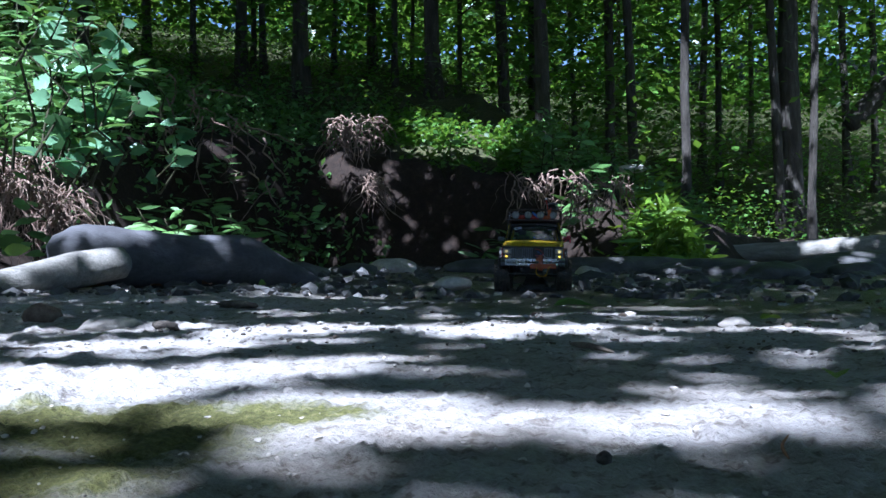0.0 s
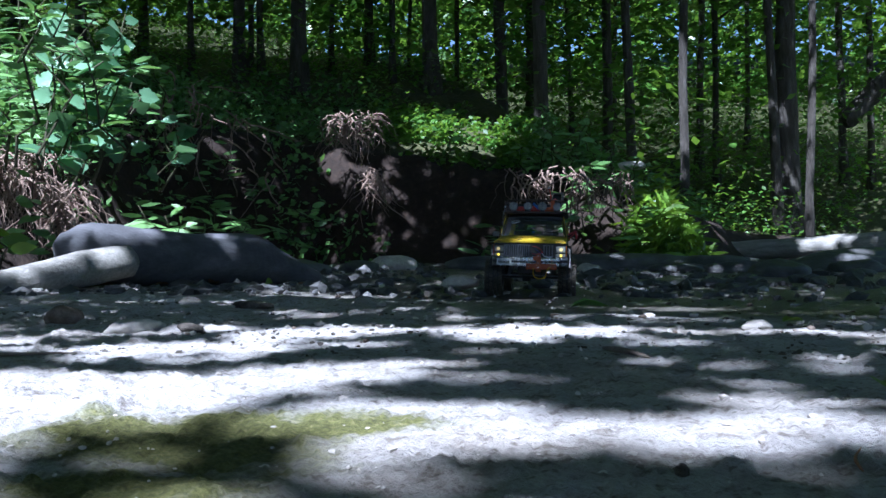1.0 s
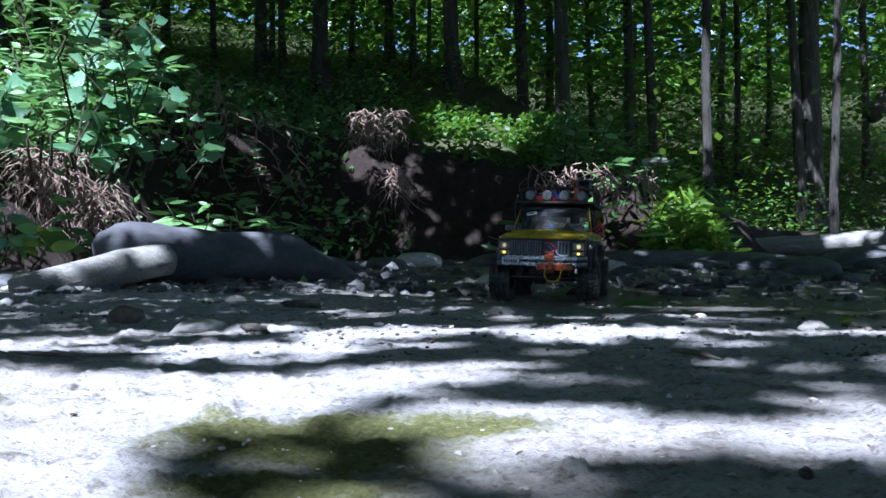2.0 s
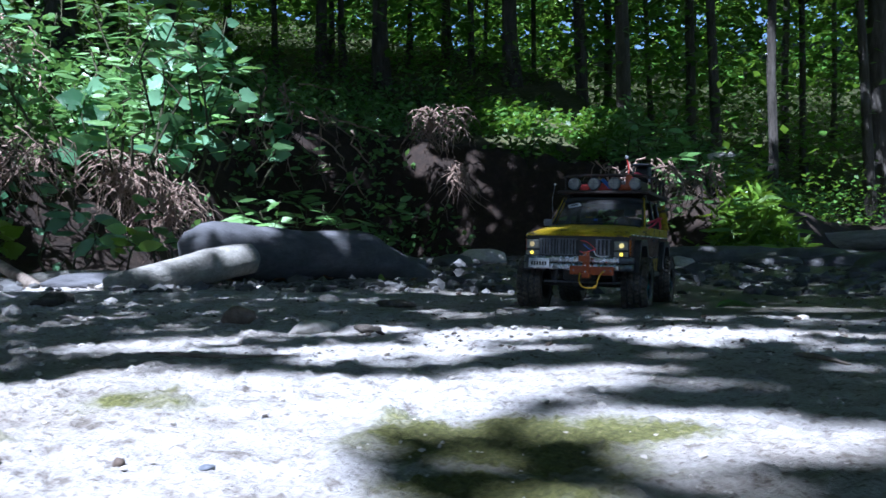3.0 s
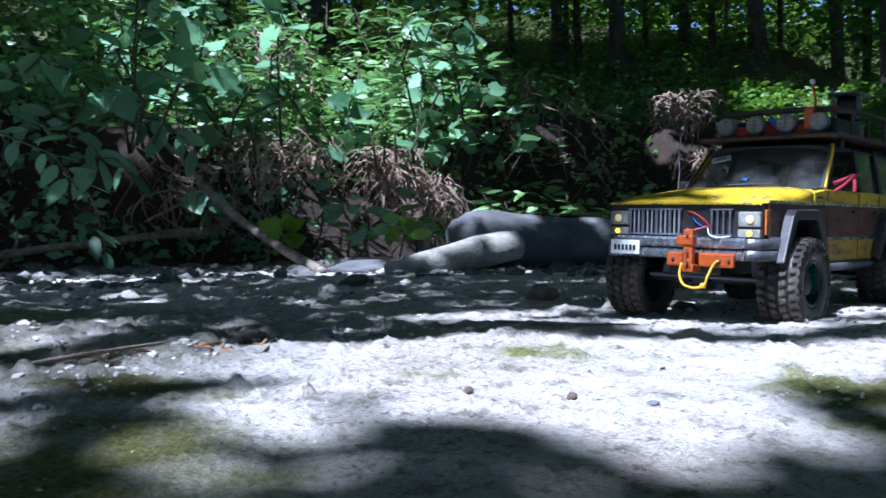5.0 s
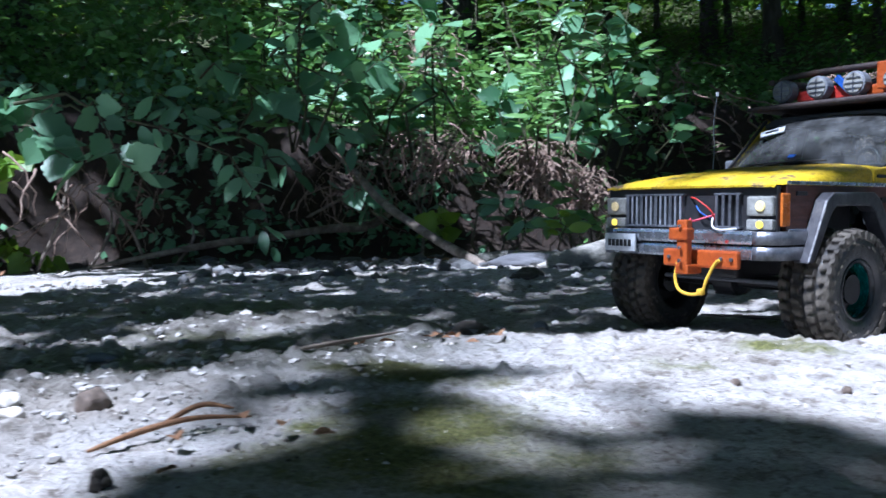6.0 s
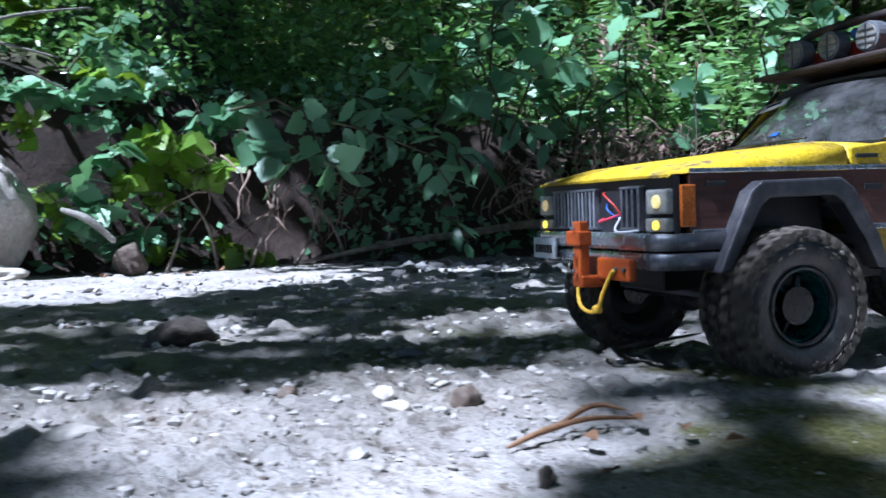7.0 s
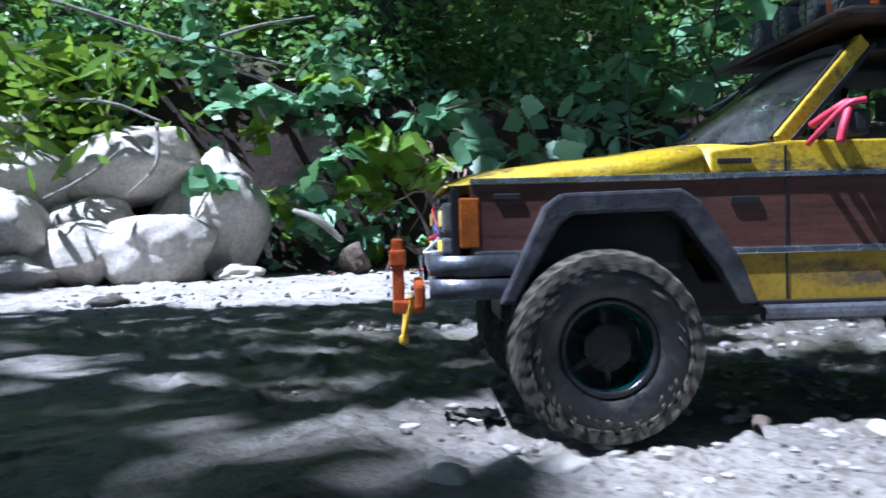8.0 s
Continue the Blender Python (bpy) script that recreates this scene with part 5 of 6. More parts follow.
BROWN = varied("brown_stone", (0.06, 0.045, 0.034), (0.14, 0.105, 0.08), 60, 0.85, 0, 0.4, 0.001, c3=(0.26, 0.21, 0.17))
PILE = [  # centre, half-sizes, seed, turn
    ((-4.36, 0.42, 0.455), (0.21, 0.245, 0.165), 1, (16, 8, 20), "large pitted white boulder resting on the pile"),
    ((-4.20, 0.75, 0.245), (0.17, 0.155, 0.265), 2, (0, -6, 10), "tall smooth pale boulder leaning on the pile"),
    ((-4.06, 0.45, 0.130), (0.17, 0.205, 0.145), 3, (0, 6, -15), "rounded cream boulder at the foot of the pile"),
    ((-4.10, 0.19, 0.115), (0.15, 0.165, 0.115), 4, (0, 0, 30), "low cream boulder half buried in silt"),
    ((-4.28, 0.27, 0.235), (0.13, 0.150, 0.110), 5, (0, 0, 0), "pale boulder wedged between larger stones"),
    ((-4.16, -0.07, 0.210), (0.18, 0.165, 0.150), 6, (10, 0, 60), "angular cream boulder with a cracked face"),
    ((-4.06, -0.04, 0.045), (0.14, 0.150, 0.065), 7, (0, 0, 20), "flat cream stone under the boulders"),
    ((-4.50, 0.02, 0.420), (0.22, 0.220, 0.180), 8, (0, 0, 10), "shaded grey boulder overgrown by grass"),
    ((-4.58, -0.10, 0.660), (0.18, 0.160, 0.110), 9, (0, 0, 0), "pale boulder among the grass"),
    ((-4.33, 0.62, 0.18), (0.15, 0.14, 0.20), 10, (0, 0, 0), "grey boulder deep in the pile"),
    ((-3.93, 0.74, 0.015), (0.09, 0.10, 0.035), 11, (0, 0, 0), "small flat pale stone"),
    ((-3.92, 1.22, 0.05), (0.06, 0.07, 0.065), 12, (0, 0, 40), "brown rounded stone under the vines"),
]
for at, size, seed, rot, label in PILE:
    holes = [((0.75, -0.05, 0.62), 0.16, 0.10), ((0.62, 0.25, 0.80), 0.12, 0.09), ((0.95, 0.10, 0.05), 0.24, 0.12), ((0.85, 0.62, 0.25), 0.18, 0.08), ((0.9, -0.35, 0.2), 0.10, 0.05)] if "pitted" in label else ()
    boulder("boulder", label, "boulder", at, tuple(1.13 * v for v in size), seed, rot, BROWN if "brown" in label else ROCK, group="boulder pile by the bank", lumps=0.17, sub=5, flat=0.66, pits=holes)



def log_mesh(name, pts, radii, material, seed, segs=20, n=26, rough=0.035):
    rng = np.random.default_rng(seed)
    p = smooth_path(pts, n)
    r = np.interp(np.linspace(0, 1, n), np.linspace(0, 1, len(radii)), radii)
    r[0] *= 0.72
    r[-1] *= 0.55
    v, f = tube_arrays(p, r, segs, seed, 0.0)
    v = [Vector(q) for q in v]
    for i, q in enumerate(v):
        c = Vector(p[i // segs])
        d = (q - c)
        s = 1 + rough * 4 * noise.noise(q * 6 + Vector((seed, 0, 0))) + rough * 1.5 * noise.noise(q * 22)
        v[i] = c + d * s
    return mesh_from(name, v, f, material, True)


def log(name, label, category, pts, radii, material, seed, **k):
    return tagged(new(name, log_mesh(name, pts, radii, material, seed, **k)), label, category)


log("grey_driftwood_log", "smooth dark grey driftwood log lying on the silt", "log",
    [(-1.80, 2.69, 0.085), (-1.72, 2.76, 0.105), (-1.60, 2.84, 0.09), (-1.45, 2.93, 0.082), (-1.31, 3.01, 0.078), (-1.24, 3.04, 0.055), (-1.08, 3.10, 0.00)], [0.075, 0.098, 0.09, 0.088, 0.088, 0.060, 0.018], GREY_LOG, 5)
log("pale_driftwood_log", "bleached pale driftwood log leaning on a darker log", "log",
    [(-1.80, 2.31, 0.010), (-1.70, 2.40, 0.030), (-1.60, 2.53, 0.062), (-1.52, 2.66, 0.085)], [0.030, 0.042, 0.050, 0.044], PALE_LOG, 8)
log("driftwood_slab", "flat bleached driftwood piece beside the bank", "driftwood", [(-2.42, 2.62, 0.012), (-2.2, 2.66, 0.022), (-1.93, 2.68, 0.018)], [0.018, 0.030, 0.022], PALE_LOG, 9)
boulder("grey_stone", "flat grey stone beside the driftwood", "stone", (-2.03, 2.50, 0.010), (0.12, 0.07, 0.035), 21, (0, 0, 15), GREY_LOG)
boulder("pale_stone", "flat whitish stone beside the driftwood", "stone", (-1.80, 2.42, 0.0), (0.10, 0.06, 0.025), 22)
log("leaning_branch", "bare grey branch leaning from the silt to the bank", "branch", [(-3.58, 3.03, 0.60), (-3.30, 2.96, 0.42), (-3.05, 2.88, 0.27), (-2.60, 2.68, 0.115), (-2.14, 2.48, -0.015)], [0.014, 0.015, 0.018, 0.017, 0.019], TWIG, 11, segs=10)
log("fallen_branch", "long pale fallen branch along the foot of the bank", "branch", [(-3.86, 1.95, 0.02), (-3.73, 2.42, 0.10), (-3.66, 2.68, 0.125), (-3.54, 3.0, 0.165), (-3.41, 3.14, 0.175), (-3.30, 3.20, 0.24)], [0.010, 0.016, 0.018, 0.022, 0.024, 0.016], TWIG, 12, segs=9)
log("thin_branch", "thin bare branch behind a leaning one", "branch", [(-3.75, 2.90, 0.17), (-3.62, 3.02, 0.26), (-3.48, 3.05, 0.31), (-3.28, 3.10, 0.325)], [0.007, 0.008, 0.008, 0.006], TWIG, 13, segs=7)
log("vine_stick", "short pale stick poking out of the vines", "stick", [(-3.86, 0.95, 0.26), (-3.80, 1.03, 0.22), (-3.77, 1.12, 0.13)], [0.010, 0.016, 0.010], PALE_LOG, 14, segs=8)
for k, (p, q, m) in enumerate((((-4.15, 0.10, 1.09), (-4.00, 1.0, 0.86), (-4.08, 0.55, 0.96)), ((-4.05, 0.60, 0.86), (-4.05, 1.05, 0.74), (-4.02, 0.8, 0.83)), ((-4.02, 0.72, 0.96), (-4.1, 1.15, 1.1), (-4.05, 0.9, 1.03)),
                               ((-4.22, 0.02, 0.72), (-4.05, 0.50, 0.62), (-4.12, 0.3, 0.70)), ((-4.08, 0.48, 0.62), (-4.05, 0.36, 0.34), (-4.02, 0.46, 0.45)), ((-4.02, 0.06, 0.32), (-4.12, 0.35, 0.52), (-4.08, 0.2, 0.40)))):
    log("dead_vine", "bare grey dead vine over the boulders", "vine", [p, m, q], [0.008, 0.007, 0.004], PALE_LOG, 30 + k, segs=7)
for k, (x, y, dx, dy, h) in enumerate(((-3.95, 1.75, 0.05, 0.2, 0.42), (-3.98, 1.62, 0.1, -0.12, 0.35), (-3.9, 1.95, -0.1, 0.25, 0.30), (-3.85, 2.2, -0.05, -0.15, 0.36), (-4.0, 1.4, 0.0, 0.12, 0.3), (-3.8, 2.3, 0.0, 0.2, 0.22), (-3.7, 2.75, -0.15, 0.05, 0.5), (-3.2, 3.3, -0.1, 0.1, 0.4))):
    log("bare_stem", "thin bare stem rising from the bank's foot", "stem", [(x, y, 0.0), (x + dx * 0.4, y + dy * 0.5, h * 0.55), (x + dx - 0.15, y + dy, h)], [0.008, 0.007, 0.004], TWIG, 50 + k, segs=6)


def root_clump(label, top, spread, n, length, seed, radius=0.004, out=(0, -1, 0), curl=0.55):
    """Fine roots hanging from the bank's edge, each a part."""
    rng = np.random.default_rng(seed)
    root = thing("root_clump", label, "roots", "roots hanging from the bank", at=pose(*top))
    out = np.array(out, float)
    for i in range(n):
        a = rng.uniform(-1, 1, 3) * np.array(spread)
        L = length * rng.uniform(0.25, 1.1)
        k = 7
        d = np.array([rng.normal() * 0.6, rng.normal() * 0.4, -0.2]) + out * rng.uniform(0.1, 0.9)
        p = [a]
        for j in range(k):
            d = d * 0.7 + np.array([rng.normal() * curl, rng.normal() * curl, -0.38 + rng.normal() * curl * 0.5])
            p.append(p[-1] + d / np.linalg.norm(d) * L / k)
        r = radius * rng.uniform(0.35, 1.6)
        mesh_part("root", tube_arrays(p, np.linspace(r, r * 0.3, k + 1), 4), ROOTS, root)
    return root


root_clump("dense dry brown roots hanging over the bank's edge", (-2.78, 3.76, 0.52), (0.14, 0.10, 0.07), 190, 0.42, 1, 0.0034, (0.7, -0.6, 0))
root_clump("dense dry brown roots hanging over the bank's edge", (-2.60, 3.80, 0.36), (0.14, 0.08, 0.08), 150, 0.36, 12, 0.0034, (0.6, -0.6, 0))
root_clump("matted reddish roots under the overhanging bank", (-3.10, 3.35, 0.56), (0.22, 0.20, 0.07), 150, 0.40, 2, 0.0034, (0.6, -0.6, 0))
root_clump("matted reddish roots under the overhanging bank", (-3.38, 2.95, 0.42), (0.15, 0.18, 0.10), 60, 0.38, 3, 0.0035, (0.6, -0.6, 0))
root_clump("pale sunlit roots on the far bank's rim", (-2.28, 7.12, 1.17), (0.22, 0.10, 0.10), 110, 0.36, 4, 0.006, (0.2, -0.8, 0))
root_clump("pale sunlit roots on the far bank's rim", (-2.10, 7.02, 0.72), (0.07, 0.06, 0.08), 40, 0.45, 5, 0.005, (0.1, -0.4, 0))
root_clump("dry roots trailing down the far bank", (-0.72, 6.78, 0.66), (0.30, 0.10, 0.08), 60, 0.36, 6, 0.006, (0.1, -0.7, 0))
root_clump("dry roots trailing down the far bank", (-0.28, 6.55, 0.58), (0.22, 0.10, 0.08), 60, 0.36, 7, 0.006, (0.1, -0.7, 0))
root_clump("pale roots on the shaded bank", (-3.35, 6.15, 1.25), (0.35, 0.2, 0.2), 24, 0.6, 8, 0.007, (0.3, -0.7, 0))
root_clump("pale roots on the shaded bank", (-3.05, 6.55, 0.95), (0.35, 0.2, 0.3), 24, 0.6, 9, 0.007, (0.3, -0.7, 0))
root_clump("dry roots under the vines", (-3.95, 2.0, 0.5), (0.12, 0.5, 0.25), 50, 0.35, 10, 0.004, (0.8, -0.3, 0))
root_clump("dry roots above the weeds", (-3.55, 3.75, 1.15), (0.15, 0.15, 0.15), 60, 0.5, 13, 0.006, (0.6, -0.6, 0))


# ---- leafy plants on the bank ----
def leaf_data(name, template, material):
    v, f = template
    return mesh_from(name, v, f, material, True)


GRAPE_ME = leaf_data("leaf", GRAPE, LEAF_BLUE)
GRAPE_YOUNG = leaf_data("leaf", GRAPE, LEAF_BRIGHT)
OVAL_ME = leaf_data("leaf", OVAL, LEAF_BLUE)
OVAL_GREEN = leaf_data("leaf", OVAL, LEAF)
OVAL_YOUNG = leaf_data("leaf", OVAL, LEAF_BRIGHT)
LANCE_ME = leaf_data("leaf", LANCE, LEAF)


def hang_leaf(me, at, along, up, size, parent):
    """One leaf as a part: along its midrib, its face towards up."""
    u = Vector(along).normalized()
    w = Vector(up)
    w = (w - u * w.dot(u)).normalized()
    v = w.cross(u)
    ob = new("leaf", me)
    ob.parent = parent
    ob.matrix_basis = Matrix.Translation(at) @ Matrix((u, v, w)).transposed().to_4x4() @ Matrix.Diagonal((size, size, size, 1))
    return ob


def plant(name, label, category, base, tip, me, n, size, seed, droop=0.5, group="", wander=0.06, start=0.15, face=(0.55, -0.55, 0.7), pair=False, fanout=1.0):
    """A stem from base to tip with leaves along it, faces turned to the open creek."""
    rng = np.random.default_rng(seed)
    base, tip = np.asarray(base, float), np.asarray(tip, float)
    root = thing(name, label, category, group, at=pose(*base))
    L = np.linalg.norm(tip - base)
    p = limb_path(np.zeros(3), tip - base, rng, 8, 0.35)
    p[1:-1] += rng.normal(size=(6, 3)) * wander * L
    r = 0.004 + 0.004 * L
    mesh_part("stem", tube_arrays(p, np.linspace(r, r * 0.35, 8), 6), STEM, root)
    for i in range(n):
        t = start + (1 - start) * (i + (0 if pair else rng.uniform(0, 0.8))) / n
        k = min(6.999, t * 7)
        q = p[int(k)] + (p[int(k) + 1] - p[int(k)]) * (k - int(k))
        axis = Vector(p[min(7, int(k) + 1)] - p[int(k)]).normalized()
        a = rng.uniform(0, 6.28)
        side = Vector((math.cos(a), math.sin(a), 0)) if not pair else Vector(axis.cross(Vector(face))).normalized() * (1 if i % 2 else -1)
        along = side * fanout + axis * 0.5 + Vector((face[0], face[1], 0)) * 0.35 + Vector((0, 0, -droop * rng.uniform(0.3, 1.3)))
        up = Vector(face) + Vector(rng.normal(size=3)) * 0.7
        hang_leaf(me, Vector(q) + side * 0.012, along, up, size * rng.uniform(0.65, 1.25), root)
    return root


rng5 = np.random.default_rng(5)


def bank_point(x, y):
    return (x, y, land1(x, y))


# grape vines over the dark bank and the boulders
for i in range(26):
    u = rng5.uniform(0, 1)
    y = 0.75 + 1.05 * u + rng5.normal() * 0.08
    x = -4.12 + rng5.uniform(-0.18, 0.10)
    z = rng5.uniform(0.05, 0.85)
    b = (x - 0.05, y, z)
    tip = (x + rng5.uniform(0.02, 0.22), y + rng5.uniform(-0.35, 0.35), z + rng5.uniform(-0.15, 0.32))
    plant("grape_vine", "grape vine with broad toothed bluish-green leaves on the bank", "vine", b, tip, GRAPE_YOUNG if i % 5 in (0, 2) else GRAPE_ME, 20, 0.068 + 0.06 * rng5.uniform() ** 2, 300 + i, 0.7, "vines on the bank")
for i in range(22):
    y = rng5.uniform(-0.35, 1.15)
    x = -4.66 + rng5.uniform(-0.2, 0.12)
    z = rng5.uniform(0.80, 1.40)
    tip = (x + rng5.uniform(0.05, 0.25), y + rng5.uniform(-0.35, 0.35), z + rng5.uniform(-0.12, 0.25))
    plant("grape_vine", "sunlit vine with yellow-green leaves above the boulders", "vine", (x - 0.05, y, z), tip, (GRAPE_YOUNG, GRAPE_YOUNG, OVAL_GREEN)[i % 3], 22, 0.060 + 0.05 * rng5.uniform() ** 2, 340 + i, 0.6, "vines above the boulders")
# plants with long leaflets before the dark hollow
for i, (b, tip, n, s) in enumerate((((-3.98, 2.00, 0.55), (-3.70, 2.30, 0.30), 11, 0.145), ((-4.02, 1.75, 0.62), (-3.74, 1.85, 0.42), 8, 0.19), ((-3.65, 2.55, 0.60), (-3.45, 2.72, 0.38), 9, 0.17), ((-3.5, 2.75, 0.72), (-3.25, 2.95, 0.50), 10, 0.16),
                                    ((-3.35, 2.85, 0.35), (-3.15, 2.95, 0.20), 7, 0.12), ((-3.9, 2.2, 0.75), (-3.7, 2.5, 0.62), 9, 0.14), ((-3.55, 2.5, 0.25), (-3.42, 2.62, 0.10), 6, 0.12), ((-3.7, 2.4, 0.85), (-3.45, 2.7, 0.72), 9, 0.15))):
    plant("leafy_shoot", "drooping shoot with long paired bluish-green leaflets", "plant", b, tip, OVAL_ME if i % 3 != 1 else GRAPE_ME, n, s, 380 + i, 0.8, "shoots on the bank", pair=True)
for i, (b, tip, me, n, s) in enumerate((((-3.98, 1.70, 0.70), (-3.008, 2.145, 0.309), OVAL_ME, 15, 0.115), ((-4.02, 1.90, 0.72), (-3.28, 1.822, 0.405), GRAPE_ME, 7, 0.13))):
    plant("leafy_shoot", "drooping shoot of pale bluish-green leaflets before the dark hollow", "plant", b, tip, me, n, s, 392 + i, 0.35, "shoots on the bank", wander=0.02, start=0.60, face=(0.75, -0.5, 0.45), pair=True)
# sunlit weeds above the root clumps
for i in range(46):
    x, y = -3.05 + rng5.normal() * 0.38, 4.05 + rng5.normal() * 0.38
    z = max(land1(x, y), 0.5) - 0.03
    h = rng5.uniform(0.35, 1.0)
    me, s, n = ((LANCE_ME, 0.115, 46), (OVAL_GREEN, 0.075, 30), (LANCE_ME, 0.095, 42), (GRAPE_ME, 0.115, 14))[i % 4]
    plant("weed", "tall sunlit weed with narrow green leaves" if i % 4 == 0 else "leafy sunlit weed on the bank's edge", "plant", (x, y, z), (x + rng5.uniform(-0.15, 0.2), y + rng5.uniform(-0.08, 0.25), z + h), me, n, s * rng5.uniform(0.8, 1.2), 400 + i, 0.35, "weeds on the root bank")
for i in range(30):
    x, y = -3.65 + rng5.normal() * 0.28, 3.25 + rng5.normal() * 0.35
    z = max(land1(x, y), 0.55)
    h = rng5.uniform(0.3, 1.0)
    me, s, n = ((OVAL_ME, 0.10, 18), (GRAPE_ME, 0.125, 12), (LANCE_ME, 0.115, 32))[i % 3]
    plant("weed", "leafy weed with broad green leaves on the bank", "plant", (x, y, z), (x + rng5.uniform(0.0, 0.35), y + rng5.uniform(-0.35, 0.1), z + h), me, n, s, 460 + i, 0.45, "weeds on the root bank")
# plants at the foot of the root clump
for i, (x, y, h, s, me) in enumerate(((-2.02, 2.72, 0.17, 0.085, OVAL_YOUNG), (-2.10, 2.80, 0.20, 0.085, OVAL_GREEN), (-2.35, 2.95, 0.24, 0.09, OVAL_ME), (-2.55, 3.1, 0.30, 0.09, OVAL_ME), (-2.62, 3.25, 0.18, 0.08, OVAL_GREEN),
                                      (-2.75, 3.2, 0.45, 0.09, OVAL_ME), (-2.5, 3.5, 0.45, 0.08, OVAL_GREEN), (-2.9, 3.1, 0.2, 0.1, GRAPE_YOUNG), (-2.2, 3.2, 0.2, 0.07, OVAL_GREEN))):
    plant("seedling", "small plant with bright green oval leaves" if i == 0 else "small green plant at the foot of the bank", "plant", (x, y, land1(x, y) - 0.01), (x + 0.05, y - 0.06, h + land1(x, y)), me, 11, s, 500 + i, 0.3, "plants at the bank's foot", start=0.4)
# weeds on the far bank
for i in range(60):
    if i < 34:
        x, y = -0.55 + rng5.normal() * 0.40, 7.25 + rng5.normal() * 0.28
    else:
        x, y = -3.05 + rng5.normal() * 0.35, 5.9 + rng5.normal() * 0.5
    z = land1(x, y) - 0.02
    h = rng5.uniform(0.15, 0.5)
    plant("bank_weed", "feathery green weed on the far bank", "plant", (x, y, z), (x + rng5.uniform(-0.15, 0.2), y - rng5.uniform(0.0, 0.3), z + h), LANCE_ME if i % 3 else OVAL_GREEN, 14, 0.15 if i % 3 else 0.10, 520 + i, 0.3, "weeds on the far bank")


def build_bank_cover():
    """Small leaves and grass that nobody could count."""
    rng = np.random.default_rng(61)

    def cover(name, label, n, xs, ys, dlo, dhi, up, size, material, template=SIMPLE, flat=0.4, cut=-0.1):
        x, y = rng.uniform(*xs, n), rng.uniform(*ys, n)
        d, _ = foot_distance(x, y)
        d = d + 0.16 * wave(x, y, 2.2, 3) + 0.07 * wave(x, y, 7, 4)
        c = wave(x, y, 4, 62) + 0.6 * wave(x, y, 11, 63)
        k = (d > dlo) & (d < dhi) & (c > cut)
        x, y, c = x[k], y[k], c[k]
        z = land(x, y) + rng.uniform(0, 1, len(x)) ** 1.4 * up * (0.5 + np.clip(c + 0.3, 0, 1))
        tagged(new(name, leaf_cloud(name, np.stack([x, y, z], 1), rng.uniform(0.6, 1.3, len(x)) * size, material, rng, template, flat)), label, "undergrowth", kind="stuff")
    cover("bank_leaves", "thick low leaves covering the near bank", 46000, (-6.4, -2.6), (-2.0, 5.2), 0.28, 2.6, 0.65, 0.062, LEAF)
    cover("vine_leaves", "dark small leaves hanging down the near bank", 17000, (-5.0, -2.8), (-1.0, 3.6), 0.02, 0.5, 0.25, 0.070, LEAF_BLUE, flat=0.2, cut=-0.15)
    cover("rim_leaves", "leaves along the rim of the far bank", 12000, (-5.0, -2.4), (5.0, 9.4), 0.55, 2.4, 0.32, 0.07, LEAF)
    cover("rim_leaves", "dark low leaves along the rim of the far bank", 14000, (-2.4, -0.95), (5.0, 9.4), 0.5, 2.4, 0.22, 0.065, LEAF_WOOD)
    cover("rim_leaves", "leaves along the rim of the far bank", 12000, (-0.95, 1.6), (5.0, 9.4), 0.55, 2.4, 0.30, 0.07, LEAF)
    cover("face_leaves", "scattered small leaves on the shaded bank face", 5000, (-3.9, -2.0), (4.4, 7.4), 0.0, 0.5, 0.15, 0.07, LEAF, flat=0.3, cut=0.1)
    # grass tuft at the end of the far bank
    n = 2600
    x, y = 0.15 + rng.normal(size=n) * 0.13, 6.75 + rng.normal(size=n) * 0.12
    z = land(x, y) + rng.uniform(0, 1, n) * (0.48 - 1.2 * np.abs(x - 0.15)).clip(0.05)
    tagged(new("grass_tuft", leaf_cloud("grass_tuft", np.stack([x, y, z], 1), rng.uniform(0.07, 0.15, n), LEAF_BRIGHT, rng, LANCE, 0.15)), "bright sunlit tuft of long grass on the bank", "grass", kind="stuff")
    n = 700
    x, y = -4.50 + rng.normal(size=n) * 0.18, -0.1 + rng.normal(size=n) * 0.35
    z = 0.45 + rng.uniform(0, 0.55, n)
    tagged(new("grass", leaf_cloud("grass", np.stack([x, y, z], 1), rng.uniform(0.10, 0.22, n), LEAF_BRIGHT, rng, LANCE, 0.1)), "sunlit grass growing over the boulders", "grass", kind="stuff")


build_bank_cover()


# ---- far side of the creek ----
DARK_ROCK = varied("dark_wet_rock", (0.035, 0.035, 0.036), (0.09, 0.09, 0.088), 8, 0.55, 0, 0.5, 0.006, c3=(0.17, 0.17, 0.165), fine=50)
rng6 = np.random.default_rng(6)
for i in range(34):
    a = radians(rng6.uniform(-24, 15))
    d = rng6.uniform(3.6, 8.0)
    x, y = -0.067 + d * math.sin(a), 0.369 + d * math.cos(a)
    if foot_distance(np.array([x]), np.array([y]))[0][0] > -0.25:
        continue
    w = rng6.uniform(0.05, 0.20)
    boulder("creek_rock", "low dark creek rock lying in the wet bed" if i % 5 else "pale creek stone lying in the wet bed", "rock", (x, y, land1(x, y) + 0.1 * w), (w, w * rng6.uniform(0.5, 0.9), w * rng6.uniform(0.18, 0.4)), 200 + i, (0, 0, rng6.uniform(0, 180)),
            DARK_ROCK if i % 5 else ROCK, "rocks in the creek", sub=3)
